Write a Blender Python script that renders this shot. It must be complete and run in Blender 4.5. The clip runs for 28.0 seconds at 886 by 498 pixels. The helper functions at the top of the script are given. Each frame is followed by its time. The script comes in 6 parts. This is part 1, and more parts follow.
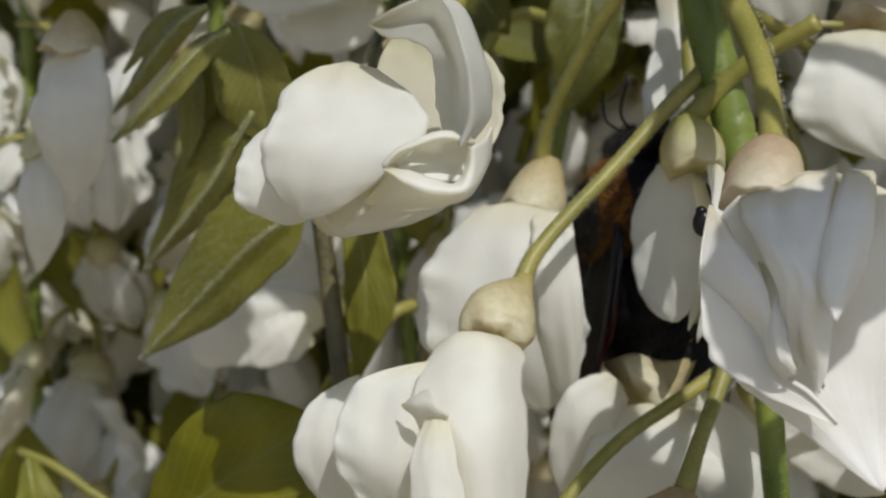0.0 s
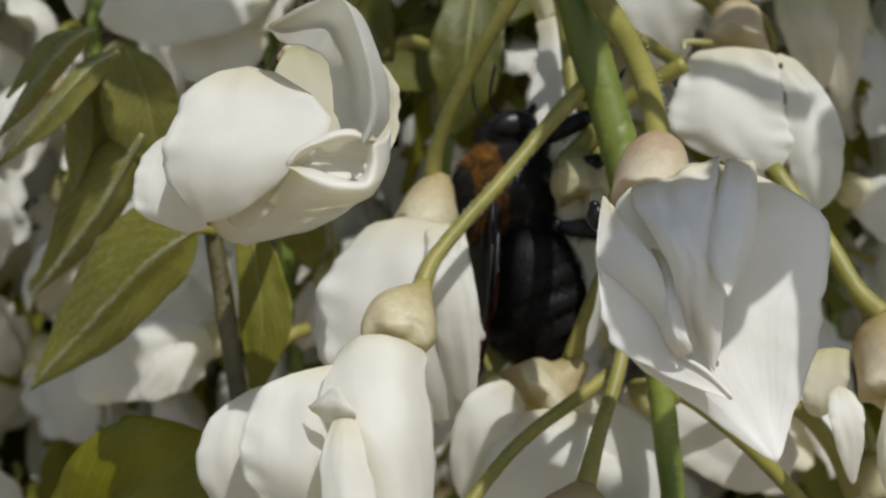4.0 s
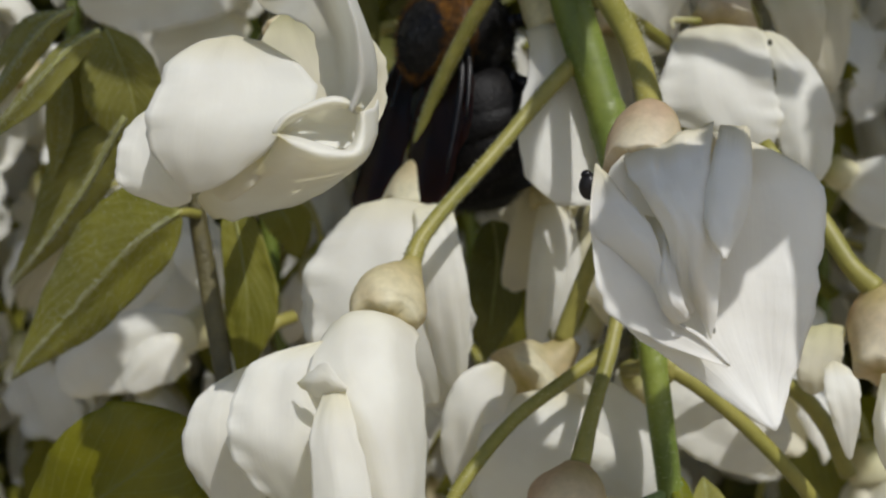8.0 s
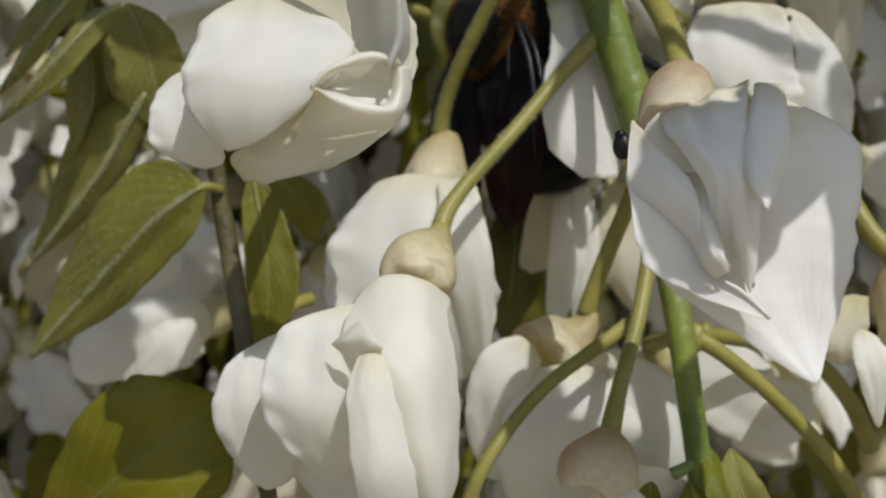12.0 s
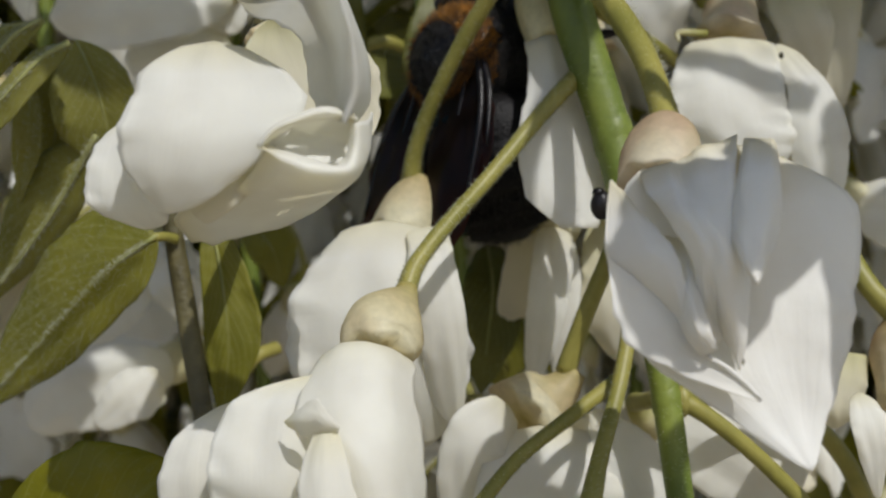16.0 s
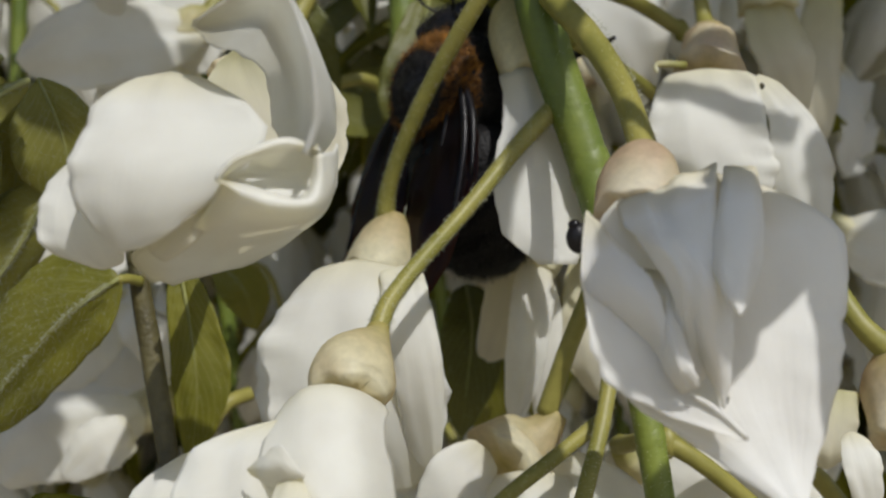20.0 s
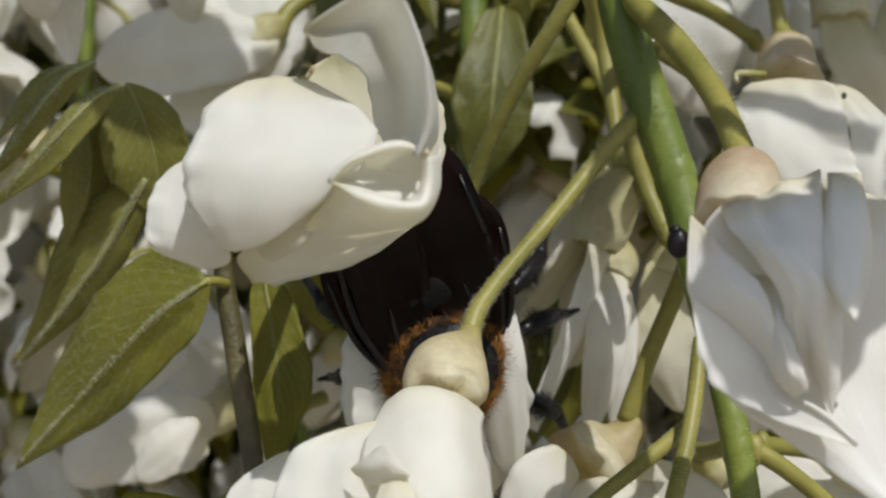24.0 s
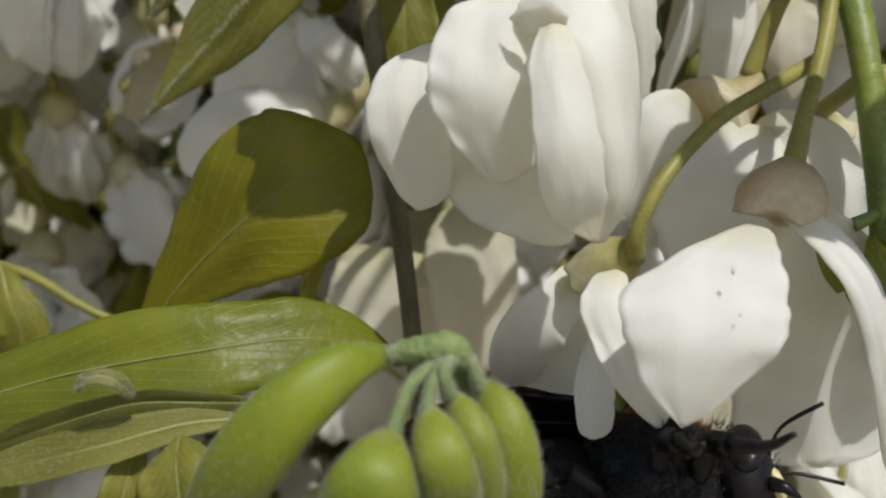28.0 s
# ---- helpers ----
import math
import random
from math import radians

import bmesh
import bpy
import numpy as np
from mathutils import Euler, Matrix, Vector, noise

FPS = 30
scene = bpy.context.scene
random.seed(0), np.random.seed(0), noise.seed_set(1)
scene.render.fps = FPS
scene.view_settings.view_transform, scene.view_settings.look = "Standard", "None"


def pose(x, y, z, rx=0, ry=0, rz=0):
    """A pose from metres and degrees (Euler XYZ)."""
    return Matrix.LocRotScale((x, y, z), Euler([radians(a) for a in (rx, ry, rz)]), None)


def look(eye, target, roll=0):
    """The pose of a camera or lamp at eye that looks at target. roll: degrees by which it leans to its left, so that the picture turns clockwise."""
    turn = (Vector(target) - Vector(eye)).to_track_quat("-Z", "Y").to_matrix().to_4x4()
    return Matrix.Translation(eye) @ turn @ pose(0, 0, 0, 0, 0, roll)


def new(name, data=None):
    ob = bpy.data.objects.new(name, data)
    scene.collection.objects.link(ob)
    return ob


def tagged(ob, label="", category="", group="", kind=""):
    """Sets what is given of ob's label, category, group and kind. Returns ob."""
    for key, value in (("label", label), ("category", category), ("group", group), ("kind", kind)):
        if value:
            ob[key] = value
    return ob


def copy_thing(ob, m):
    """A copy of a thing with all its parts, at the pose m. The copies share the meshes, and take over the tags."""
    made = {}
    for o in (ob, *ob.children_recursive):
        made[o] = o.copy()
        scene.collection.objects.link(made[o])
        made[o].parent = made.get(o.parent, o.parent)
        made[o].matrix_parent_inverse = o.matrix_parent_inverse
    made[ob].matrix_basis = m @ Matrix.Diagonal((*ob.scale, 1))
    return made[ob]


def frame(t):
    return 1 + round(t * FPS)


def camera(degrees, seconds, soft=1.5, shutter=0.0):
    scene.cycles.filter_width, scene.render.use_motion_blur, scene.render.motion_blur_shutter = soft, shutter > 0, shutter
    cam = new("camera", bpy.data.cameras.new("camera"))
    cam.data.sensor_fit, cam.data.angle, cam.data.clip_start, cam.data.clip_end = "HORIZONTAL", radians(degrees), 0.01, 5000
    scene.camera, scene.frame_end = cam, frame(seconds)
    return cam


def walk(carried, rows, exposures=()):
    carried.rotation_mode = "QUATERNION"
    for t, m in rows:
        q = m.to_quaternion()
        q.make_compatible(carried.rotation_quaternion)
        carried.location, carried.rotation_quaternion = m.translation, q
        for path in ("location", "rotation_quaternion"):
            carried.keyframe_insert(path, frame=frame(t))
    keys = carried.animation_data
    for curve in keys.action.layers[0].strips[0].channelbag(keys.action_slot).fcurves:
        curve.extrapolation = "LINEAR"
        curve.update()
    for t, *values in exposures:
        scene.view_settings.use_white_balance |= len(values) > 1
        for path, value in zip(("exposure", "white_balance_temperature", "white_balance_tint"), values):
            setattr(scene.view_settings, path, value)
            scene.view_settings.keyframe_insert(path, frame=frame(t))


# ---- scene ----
# All places below are in millimetres about a point 1.5 m above the ground.
LIFT = 1.5
MM = 0.001

cam = camera(42, 28.0, soft=2.2)
cam.data.dof.use_dof, cam.data.dof.focus_distance, cam.data.dof.aperture_fstop = True, 0.081, 47.0
# seconds, eye in millimetres, yaw, pitch and roll in degrees
PATH = [
    (0, 2.78, -99.38, 7.43, 7.2, -3.81, 1.92),
    (0.5, 2.56, -100.65, 6.72, 6.83, -1.94, 1.35),
    (1, 2.56, -102.1, 5.85, 2.08, -1.06, 0.35),
    (1.5, -2.19, -100.22, 1.38, -0.01, -0.69, 0.54),
    (2, -2.04, -98.9, 2.84, 0.17, -2.05, 0.26),
    (2.5, -2, -100.72, 2.53, 0.07, -1.1, 0.33),
    (3, 0.68, -102.01, 2.84, 0.91, -0.89, 0.47),
    (3.5, 1.19, -101.38, 3.33, 0.88, -0.81, 0.44),
    (5.5, -0.69, -100.96, 0.43, 1.27, 0.5, 0.38),
    (6, 1.36, -103.52, -0.35, 1.32, 0.67, 0.02),
    (6.5, 2.33, -105.95, -0.61, 0.51, 0.48, 0),
    (7, 2.82, -106.41, -0.81, 0.12, 0.51, 0.27),
    (7.5, 1.48, -103.04, 0.11, 0.05, 0.01, -0.03),
    (8, 0.37, -99.67, 0.37, 0.06, -0.05, -0.12),
    (8.5, 3.65, -99, -1.05, 0.07, 0.59, 0.25),
    (9, 5.97, -99.38, -1.16, 1.09, 0.89, 0.32),
    (9.5, 4.69, -98.58, -0.6, 0.79, 0.97, 0),
    (10, 3.03, -98.16, -0.92, -2.08, 1.49, -0.56),
    (10.5, 1.85, -99.02, -1.9, -1, 2.39, 0.06),
    (11, 0.24, -100.31, -2.49, 0.2, 2.23, -0.29),
    (11.5, -1.93, -100.2, -3.07, -0.37, 1.7, -0.51),
    (12, -2.95, -99.37, -3.81, -0.62, 1, -0.31),
    (12.5, -3.82, -98.73, -3.07, -0, 0.21, -0.28),
    (14.5, -3.39, -92.66, -4.02, -0.11, 0.92, 0.36),
    (15, -1.99, -91.29, -5.73, -1.05, 1.61, 0.09),
    (15.5, -1.97, -92.37, -4.29, -1.73, 1.65, 0.36),
    (16, -1.04, -93.08, 0.12, -1.03, 1.38, -0.37),
    (16.5, -2.4, -94.06, 2.29, -1.2, 2.11, -0.4),
    (17, -3.13, -94.13, 3.23, -0.56, 3.65, -0.38),
    (17.5, -2.86, -92.83, 4.9, -0.41, 2.93, -0.21),
    (18, 0.01, -90.97, 2.88, 0.62, 4.39, -0.27),
    (18.5, 0.82, -90.34, 2.82, 0.47, 3.38, 0),
    (19, 3.54, -89.35, 1.91, 0.36, 3.76, -0.52),
    (19.5, 3.48, -89.43, 1.19, -0.5, 3.69, -0.45),
    (20, 0.18, -89.94, -0.4, -1.61, 3.66, -1.12),
    (20.5, 0.94, -89.03, -1.85, -1.27, 3.64, -0.83),
    (22.5, -0.8, -86.95, 1.61, -2.48, 3.07, -0.59),
    (23, -3, -92.98, 4.13, -0.8, 3.17, -0.96),
    (23.5, -4.76, -93.48, 2.74, -0.84, 5.27, -0.02),
    (24, -4.37, -90.52, -0.92, -0.24, 4.28, -0.45),
    (24.5, -7.55, -88.99, -5.45, -0.6, 2.93, -0.12),
    (25, -9.03, -89.99, -6.26, 0.56, 3.06, 0.2),
    (25.5, -10.94, -90.33, -8.38, 0.12, 2.66, 0.31),
    (26, -12.48, -90.23, -11.6, 1, 1.73, 0.66),
    (26.5, -10.4, -91.11, -13.03, 1.93, 1.18, 0.87),
    (27, -9.69, -93.94, -15.56, 1.48, 1.36, 1.15),
    (27.5, -9.25, -92.87, -18.07, 1.61, 0.96, 1.47),
    (28, -11.21, -92.03, -22.69, 1.73, -0.36, 1.61),
]


def held(x, y, z, yaw, pitch, roll):
    return pose(x * MM, y * MM, LIFT + z * MM, 90 + pitch, 0, yaw) @ pose(0, 0, 0, 0, 0, roll)


walk(cam, [(row[0], held(*row[1:])) for row in PATH], [(0, 0.2, 6410, 10.5), (20.5, 0.2, 6410, 10.5), (24.5, 0.34, 6430, 10.5), (26, 0.4, 6430, 10.5), (28, 0.34, 6430, 10.5)])

# ---- light ----
SUN_TO = Vector((0.28, -0.62, 0.735)).normalized()
world = bpy.data.worlds.new("sky")
scene.world = world
world.use_nodes = True
sky = world.node_tree.nodes.new("ShaderNodeTexSky")
sky.sky_type, sky.sun_disc = "NISHITA", False
sky.sun_elevation = math.asin(SUN_TO.z)
sky.sun_rotation = math.atan2(SUN_TO.x, SUN_TO.y)
back = world.node_tree.nodes["Background"]
back.inputs["Strength"].default_value = 0.088
world.node_tree.links.new(sky.outputs["Color"], back.inputs["Color"])
sun = new("sun", bpy.data.lights.new("sun", "SUN"))
sun.data.energy, sun.data.angle, sun.data.color = 3.15, radians(0.53), (1.0, 0.98, 0.94)
sun.matrix_world = look(SUN_TO, (0, 0, 0))


# ---- materials ----
def material(name):
    mat = bpy.data.materials.new(name)
    mat.use_nodes = True
    tree = mat.node_tree
    return mat, tree, tree.nodes["Principled BSDF"], tree.nodes["Material Output"]


def add(tree, kind, **inputs):
    node = tree.nodes.new(kind)
    for key, value in inputs.items():
        node.inputs[key.replace("_", " ")].default_value = value
    return node


def mixed(tree, factor, a, b, blend="MIX"):
    node = tree.nodes.new("ShaderNodeMix")
    node.data_type, node.blend_type = "RGBA", blend
    for socket, value in ((node.inputs[0], factor), (node.inputs[6], a), (node.inputs[7], b)):
        if isinstance(value, (tuple, float, int)):
            socket.default_value = value if not isinstance(value, tuple) else (*value, 1)
        else:
            tree.links.new(value, socket)
    return node.outputs[2]


def ramp(tree, value, stops):
    node = tree.nodes.new("ShaderNodeValToRGB")
    tree.links.new(value, node.inputs[0])
    while len(node.color_ramp.elements) < len(stops):
        node.color_ramp.elements.new(0.5)
    for element, (at, colour) in zip(node.color_ramp.elements, stops):
        element.position = at
        element.color = (*colour, 1) if isinstance(colour, tuple) else (colour, colour, colour, 1)
    return node.outputs[0]


def noise_of(tree, scale, detail=4.0, coords="Object"):
    place = tree.nodes.new("ShaderNodeTexCoord")
    node = add(tree, "ShaderNodeTexNoise", Scale=scale, Detail=detail)
    tree.links.new(place.outputs[coords], node.inputs["Vector"])
    return node.outputs["Fac"]


def uv_axes(tree):
    place = tree.nodes.new("ShaderNodeTexCoord")
    split = tree.nodes.new("ShaderNodeSeparateXYZ")
    tree.links.new(place.outputs["UV"], split.inputs[0])
    return split.outputs[0], split.outputs[1]


def bumped(tree, height, shader, strength, distance):
    node = add(tree, "ShaderNodeBump", Strength=strength, Distance=distance)
    tree.links.new(height, node.inputs["Height"])
    tree.links.new(node.outputs[0], shader.inputs["Normal"])
    return node


def sheer(tree, shader, out, colour, share):
    """Lets a share of the light through a thin sheet."""
    thin = tree.nodes.new("ShaderNodeBsdfTranslucent")
    if isinstance(colour, tuple):
        thin.inputs[0].default_value = (*colour, 1)
    else:
        tree.links.new(colour, thin.inputs[0])
    mix = tree.nodes.new("ShaderNodeMixShader")
    mix.inputs[0].default_value = share
    tree.links.new(shader.outputs[0], mix.inputs[1])
    tree.links.new(thin.outputs[0], mix.inputs[2])
    tree.links.new(mix.outputs[0], out.inputs["Surface"])


def petal_material(name, white, base, reach, share=0.58, creased=0.22, glow=(1.0, 0.965, 0.81)):
    mat, tree, shader, out = material(name)
    u, v = uv_axes(tree)
    tint = ramp(tree, v, [(0.0, base), (reach, white)])
    blotch = ramp(tree, noise_of(tree, 180, 5), [(0.35, (0.93, 0.92, 0.9)), (0.6, (1.0, 1.0, 1.0))])
    colour = mixed(tree, 1.0, tint, blotch, "MULTIPLY")
    # fine veins that run from base to tip
    fan = tree.nodes.new("ShaderNodeTexNoise")
    fan.inputs["Scale"].default_value, fan.inputs["Detail"].default_value = 1.0, 3.0
    stretch = add(tree, "ShaderNodeMapping")
    stretch.inputs["Scale"].default_value = (16, 2.2, 1)
    place = tree.nodes.new("ShaderNodeTexCoord")
    tree.links.new(place.outputs["UV"], stretch.inputs[0])
    tree.links.new(stretch.outputs[0], fan.inputs["Vector"])
    tree.links.new(colour, shader.inputs["Base Color"])
    shader.inputs["Roughness"].default_value = 0.7
    shader.inputs["Specular IOR Level"].default_value = 0.14
    relief = mixed(tree, 0.62, fan.outputs["Fac"], noise_of(tree, 330, 3))
    bumped(tree, relief, shader, creased, 0.0006)
    sheer(tree, shader, out, mixed(tree, 1.0, colour, glow, "MULTIPLY"), share)
    return mat


def skin_material(name, a, b, scale, rough=0.6, bump=0.3, share=0.0, c=None):
    mat, tree, shader, out = material(name)
    grain = noise_of(tree, scale, 6)
    stops = [(0.3, a), (0.68, b)] if c is None else [(0.25, a), (0.5, b), (0.75, c)]
    colour = ramp(tree, grain, stops)
    fine = ramp(tree, noise_of(tree, scale * 9, 3), [(0.3, 0.86), (0.7, 1.0)])
    colour = mixed(tree, 1.0, colour, fine, "MULTIPLY")
    tree.links.new(colour, shader.inputs["Base Color"])
    shader.inputs["Roughness"].default_value = rough
    bumped(tree, noise_of(tree, scale * 7, 3), shader, bump, 0.0004)
    if share:
        sheer(tree, shader, out, colour, share)
    return mat


def leaf_material(name, dark, light, rib, share=0.35, rough=0.5):
    mat, tree, shader, out = material(name)
    u, v = uv_axes(tree)
    patch = ramp(tree, noise_of(tree, 130, 5), [(0.3, dark), (0.7, light)])
    # side veins slope forward from the midrib
    far = tree.nodes.new("ShaderNodeMath")
    far.operation = "ABSOLUTE"
    shift = tree.nodes.new("ShaderNodeMath")
    shift.operation = "SUBTRACT"
    shift.inputs[1].default_value = 0.5
    tree.links.new(u, shift.inputs[0])
    tree.links.new(shift.outputs[0], far.inputs[0])
    lean = tree.nodes.new("ShaderNodeMath")
    lean.operation = "MULTIPLY_ADD"
    lean.inputs[1].default_value = -0.9
    tree.links.new(far.outputs[0], lean.inputs[0])
    tree.links.new(v, lean.inputs[2])
    wave = tree.nodes.new("ShaderNodeMath")
    wave.operation = "SINE"
    many = tree.nodes.new("ShaderNodeMath")
    many.operation = "MULTIPLY"
    many.inputs[1].default_value = 62.0
    tree.links.new(lean.outputs[0], many.inputs[0])
    tree.links.new(many.outputs[0], wave.inputs[0])
    vein = ramp(tree, wave.outputs[0], [(0.86, 0.0), (0.99, 1.0)])
    middle = ramp(tree, far.outputs[0], [(0.012, 1.0), (0.03, 0.0)])
    both = mixed(tree, 1.0, vein, middle, "LIGHTEN")
    soft = mixed(tree, 1.0, both, (0.3, 0.3, 0.3), "MULTIPLY")
    colour = mixed(tree, soft, patch, rib)
    hairs = ramp(tree, noise_of(tree, 2600, 2), [(0.60, 0.0), (0.68, 1.0)])
    faint = mixed(tree, 1.0, hairs, (0.09, 0.09, 0.09), "MULTIPLY")
    colour = mixed(tree, faint, colour, (0.5, 0.52, 0.4))
    tree.links.new(colour, shader.inputs["Base Color"])
    shader.inputs["Roughness"].default_value = rough
    rough_skin = mixed(tree, 0.12, noise_of(tree, 900, 4), both)
    bumped(tree, mixed(tree, 0.5, rough_skin, noise_of(tree, 260, 5)), shader, 0.5, 0.0007)
    sheer(tree, shader, out, mixed(tree, 1.0, colour, (1.15, 1.1, 0.5), "MULTIPLY"), share)
    return mat


def calyx_material(name, foot, middle, rim, blush):
    """Green at the pedicel, beige in the middle, paler at the rim, with a patchy blush."""
    mat, tree, shader, out = material(name)
    u, v = uv_axes(tree)
    tint = ramp(tree, v, [(0.05, foot), (0.5, middle), (0.95, rim)])
    patch = ramp(tree, noise_of(tree, 190, 4), [(0.45, 0.0), (0.72, 0.75)])
    colour = mixed(tree, patch, tint, blush)
    fine = ramp(tree, noise_of(tree, 1500, 3), [(0.3, 0.84), (0.7, 1.0)])
    colour = mixed(tree, 1.0, colour, fine, "MULTIPLY")
    tree.links.new(colour, shader.inputs["Base Color"])
    shader.inputs["Roughness"].default_value = 0.55
    bumped(tree, noise_of(tree, 700, 4), shader, 0.25, 0.0004)
    sheer(tree, shader, out, mixed(tree, 1.0, colour, (1.1, 1.0, 0.7), "MULTIPLY"), 0.38)
    return mat


PETAL = petal_material("white_petal", (0.88, 0.885, 0.88), (0.82, 0.80, 0.66), 0.2)
PETAL_COOL = petal_material("thin_petal", (0.87, 0.868, 0.85), (0.74, 0.72, 0.62), 0.22, 0.7, glow=(1.0, 1.0, 0.97))
PETAL_CREASED = petal_material("creased_petal", (0.89, 0.89, 0.885), (0.76, 0.72, 0.56), 0.16, 0.45, 0.4)
PETAL_SHEER = petal_material("sheer_petal", (0.93, 0.93, 0.92), (0.88, 0.87, 0.8), 0.2, 0.9)
PETAL_CREAM = petal_material("cream_petal", (0.80, 0.78, 0.68), (0.66, 0.64, 0.4), 0.5)
CALYX = calyx_material("calyx_skin", (0.42, 0.36, 0.11), (0.62, 0.55, 0.33), (0.74, 0.70, 0.50), (0.56, 0.43, 0.25))
CALYX_PINK = calyx_material("pink_calyx_skin", (0.44, 0.36, 0.15), (0.61, 0.52, 0.34), (0.75, 0.69, 0.52), (0.56, 0.39, 0.27))
CALYX_GREEN = calyx_material("green_calyx_skin", (0.34, 0.33, 0.08), (0.60, 0.57, 0.31), (0.74, 0.72, 0.5), (0.50, 0.42, 0.2))
PEDICEL = skin_material("pedicel_skin", (0.18, 0.175, 0.025), (0.31, 0.275, 0.065), 150, 0.5, 0.15, 0.1)
STEM = skin_material("stem_skin", (0.075, 0.115, 0.010), (0.17, 0.205, 0.026), 170, 0.5, 0.15)
TWIG = skin_material("twig_skin", (0.05, 0.042, 0.014), (0.13, 0.11, 0.04), 260, 0.55, 0.5)
LEAF = leaf_material("olive_leaf", (0.165, 0.165, 0.012), (0.285, 0.272, 0.030), (0.40, 0.40, 0.16), 0.5)
LEAF_BROAD = leaf_material("yellow_leaf", (0.20, 0.20, 0.006), (0.33, 0.305, 0.012), (0.38, 0.37, 0.08), 0.6, 0.42)
# the olive leaf about half as bright, with shade put into the colour
LEAF_SHADED = leaf_material("shaded_leaf", (0.08, 0.088, 0.010), (0.15, 0.148, 0.02), (0.2, 0.21, 0.07), 0.35)
LEAF_FRESH = leaf_material("fresh_leaf", (0.16, 0.195, 0.010), (0.29, 0.305, 0.02), (0.36, 0.38, 0.1), 0.58, 0.42)
BLEMISH = skin_material("blemish", (0.5, 0.4, 0.28), (0.68, 0.6, 0.48), 900, 0.7, 0.2)
RIB = skin_material("leaf_rib", (0.24, 0.25, 0.06), (0.36, 0.36, 0.13), 400, 0.55, 0.2, 0.2)
BUD = skin_material("bud_skin", (0.19, 0.26, 0.008), (0.36, 0.41, 0.02), 90, 0.5, 0.12, 0.45)
BUD_FUZZ = skin_material("bud_fuzz", (0.13, 0.19, 0.05), (0.24, 0.30, 0.11), 300, 0.8, 0.6, 0.15)
HAIR = skin_material("pale_hair", (0.5, 0.5, 0.36), (0.66, 0.66, 0.5), 900, 0.6, 0.0, 0.4)
LEAF_DOWNY = leaf_material("downy_leaf", (0.18, 0.175, 0.024), (0.30, 0.285, 0.055), (0.42, 0.42, 0.18), 0.48, 0.6)
BARK = skin_material("bark", (0.035, 0.026, 0.02), (0.09, 0.07, 0.05), 60, 0.9, 0.8)
# made-up pale sand tone, so the ground bounces warm fill light upward
SOIL = skin_material("pale_fill_ground", (0.30, 0.245, 0.17), (0.44, 0.37, 0.27), 6, 0.95, 0.8)


# ---- building helpers ----
ORIGIN = {}


def thing(name, at, label, category, group="", kind=""):
    """An Empty at a thing's base, in millimetres."""
    ob = new(name)
    ob.empty_display_size = 0.002
    ob.location = (at[0] * MM, at[1] * MM, LIFT + at[2] * MM)
    ORIGIN[ob] = np.array(at, float)
    return tagged(ob, label, category, group, kind)


def part(name, verts, faces, mat, parent, label="", uvs=None, smooth=True, crisp=0):
    """One mesh object under a thing or a part; places in millimetres of the whole plan."""
    mesh = bpy.data.meshes.new(name)
    base = ORIGIN[parent] if parent in ORIGIN else np.zeros(3)
    mesh.from_pydata(((np.asarray(verts, float) - base) * MM).tolist(), [], faces)
    if uvs is not None:
        layer = mesh.uv_layers.new(name="UVMap")
        loops = np.zeros(len(mesh.loops), np.int32)
        mesh.loops.foreach_get("vertex_index", loops)
        layer.data.foreach_set("uv", np.asarray(uvs, float)[loops].ravel())
    mesh.polygons.foreach_set("use_smooth", [smooth] * len(mesh.polygons) if crisp == 0 else [True] * (len(mesh.polygons) - crisp) + [False] * crisp)
    mesh.materials.append(mat)
    ob = new(name, mesh)
    ob.parent = parent
    ORIGIN[ob] = base
    return tagged(ob, label) if label else ob


def spline(points, n):
    """n places on a smooth curve through the points, and the points' own parameter."""
    p = np.asarray(points, float)
    if p.ndim == 1:
        p = p[:, None]
    if len(p) == 2:
        p = np.array([p[0], (p[0] + p[1]) / 2, p[1]])
    q = np.vstack([2 * p[0] - p[1], p, 2 * p[-1] - p[-2]])
    s = np.linspace(0, len(p) - 1, n)
    i = np.minimum(s.astype(int), len(p) - 2)
    t = (s - i)[:, None]
    a, b, c, d = q[i], q[i + 1], q[i + 2], q[i + 3]
    return 0.5 * (2 * b + (c - a) * t + (2 * a - 5 * b + 4 * c - d) * t**2 + (3 * b - a - 3 * c + d) * t**3)


def unit(a):
    return a / np.maximum(np.linalg.norm(a, axis=-1, keepdims=True), 1e-9)


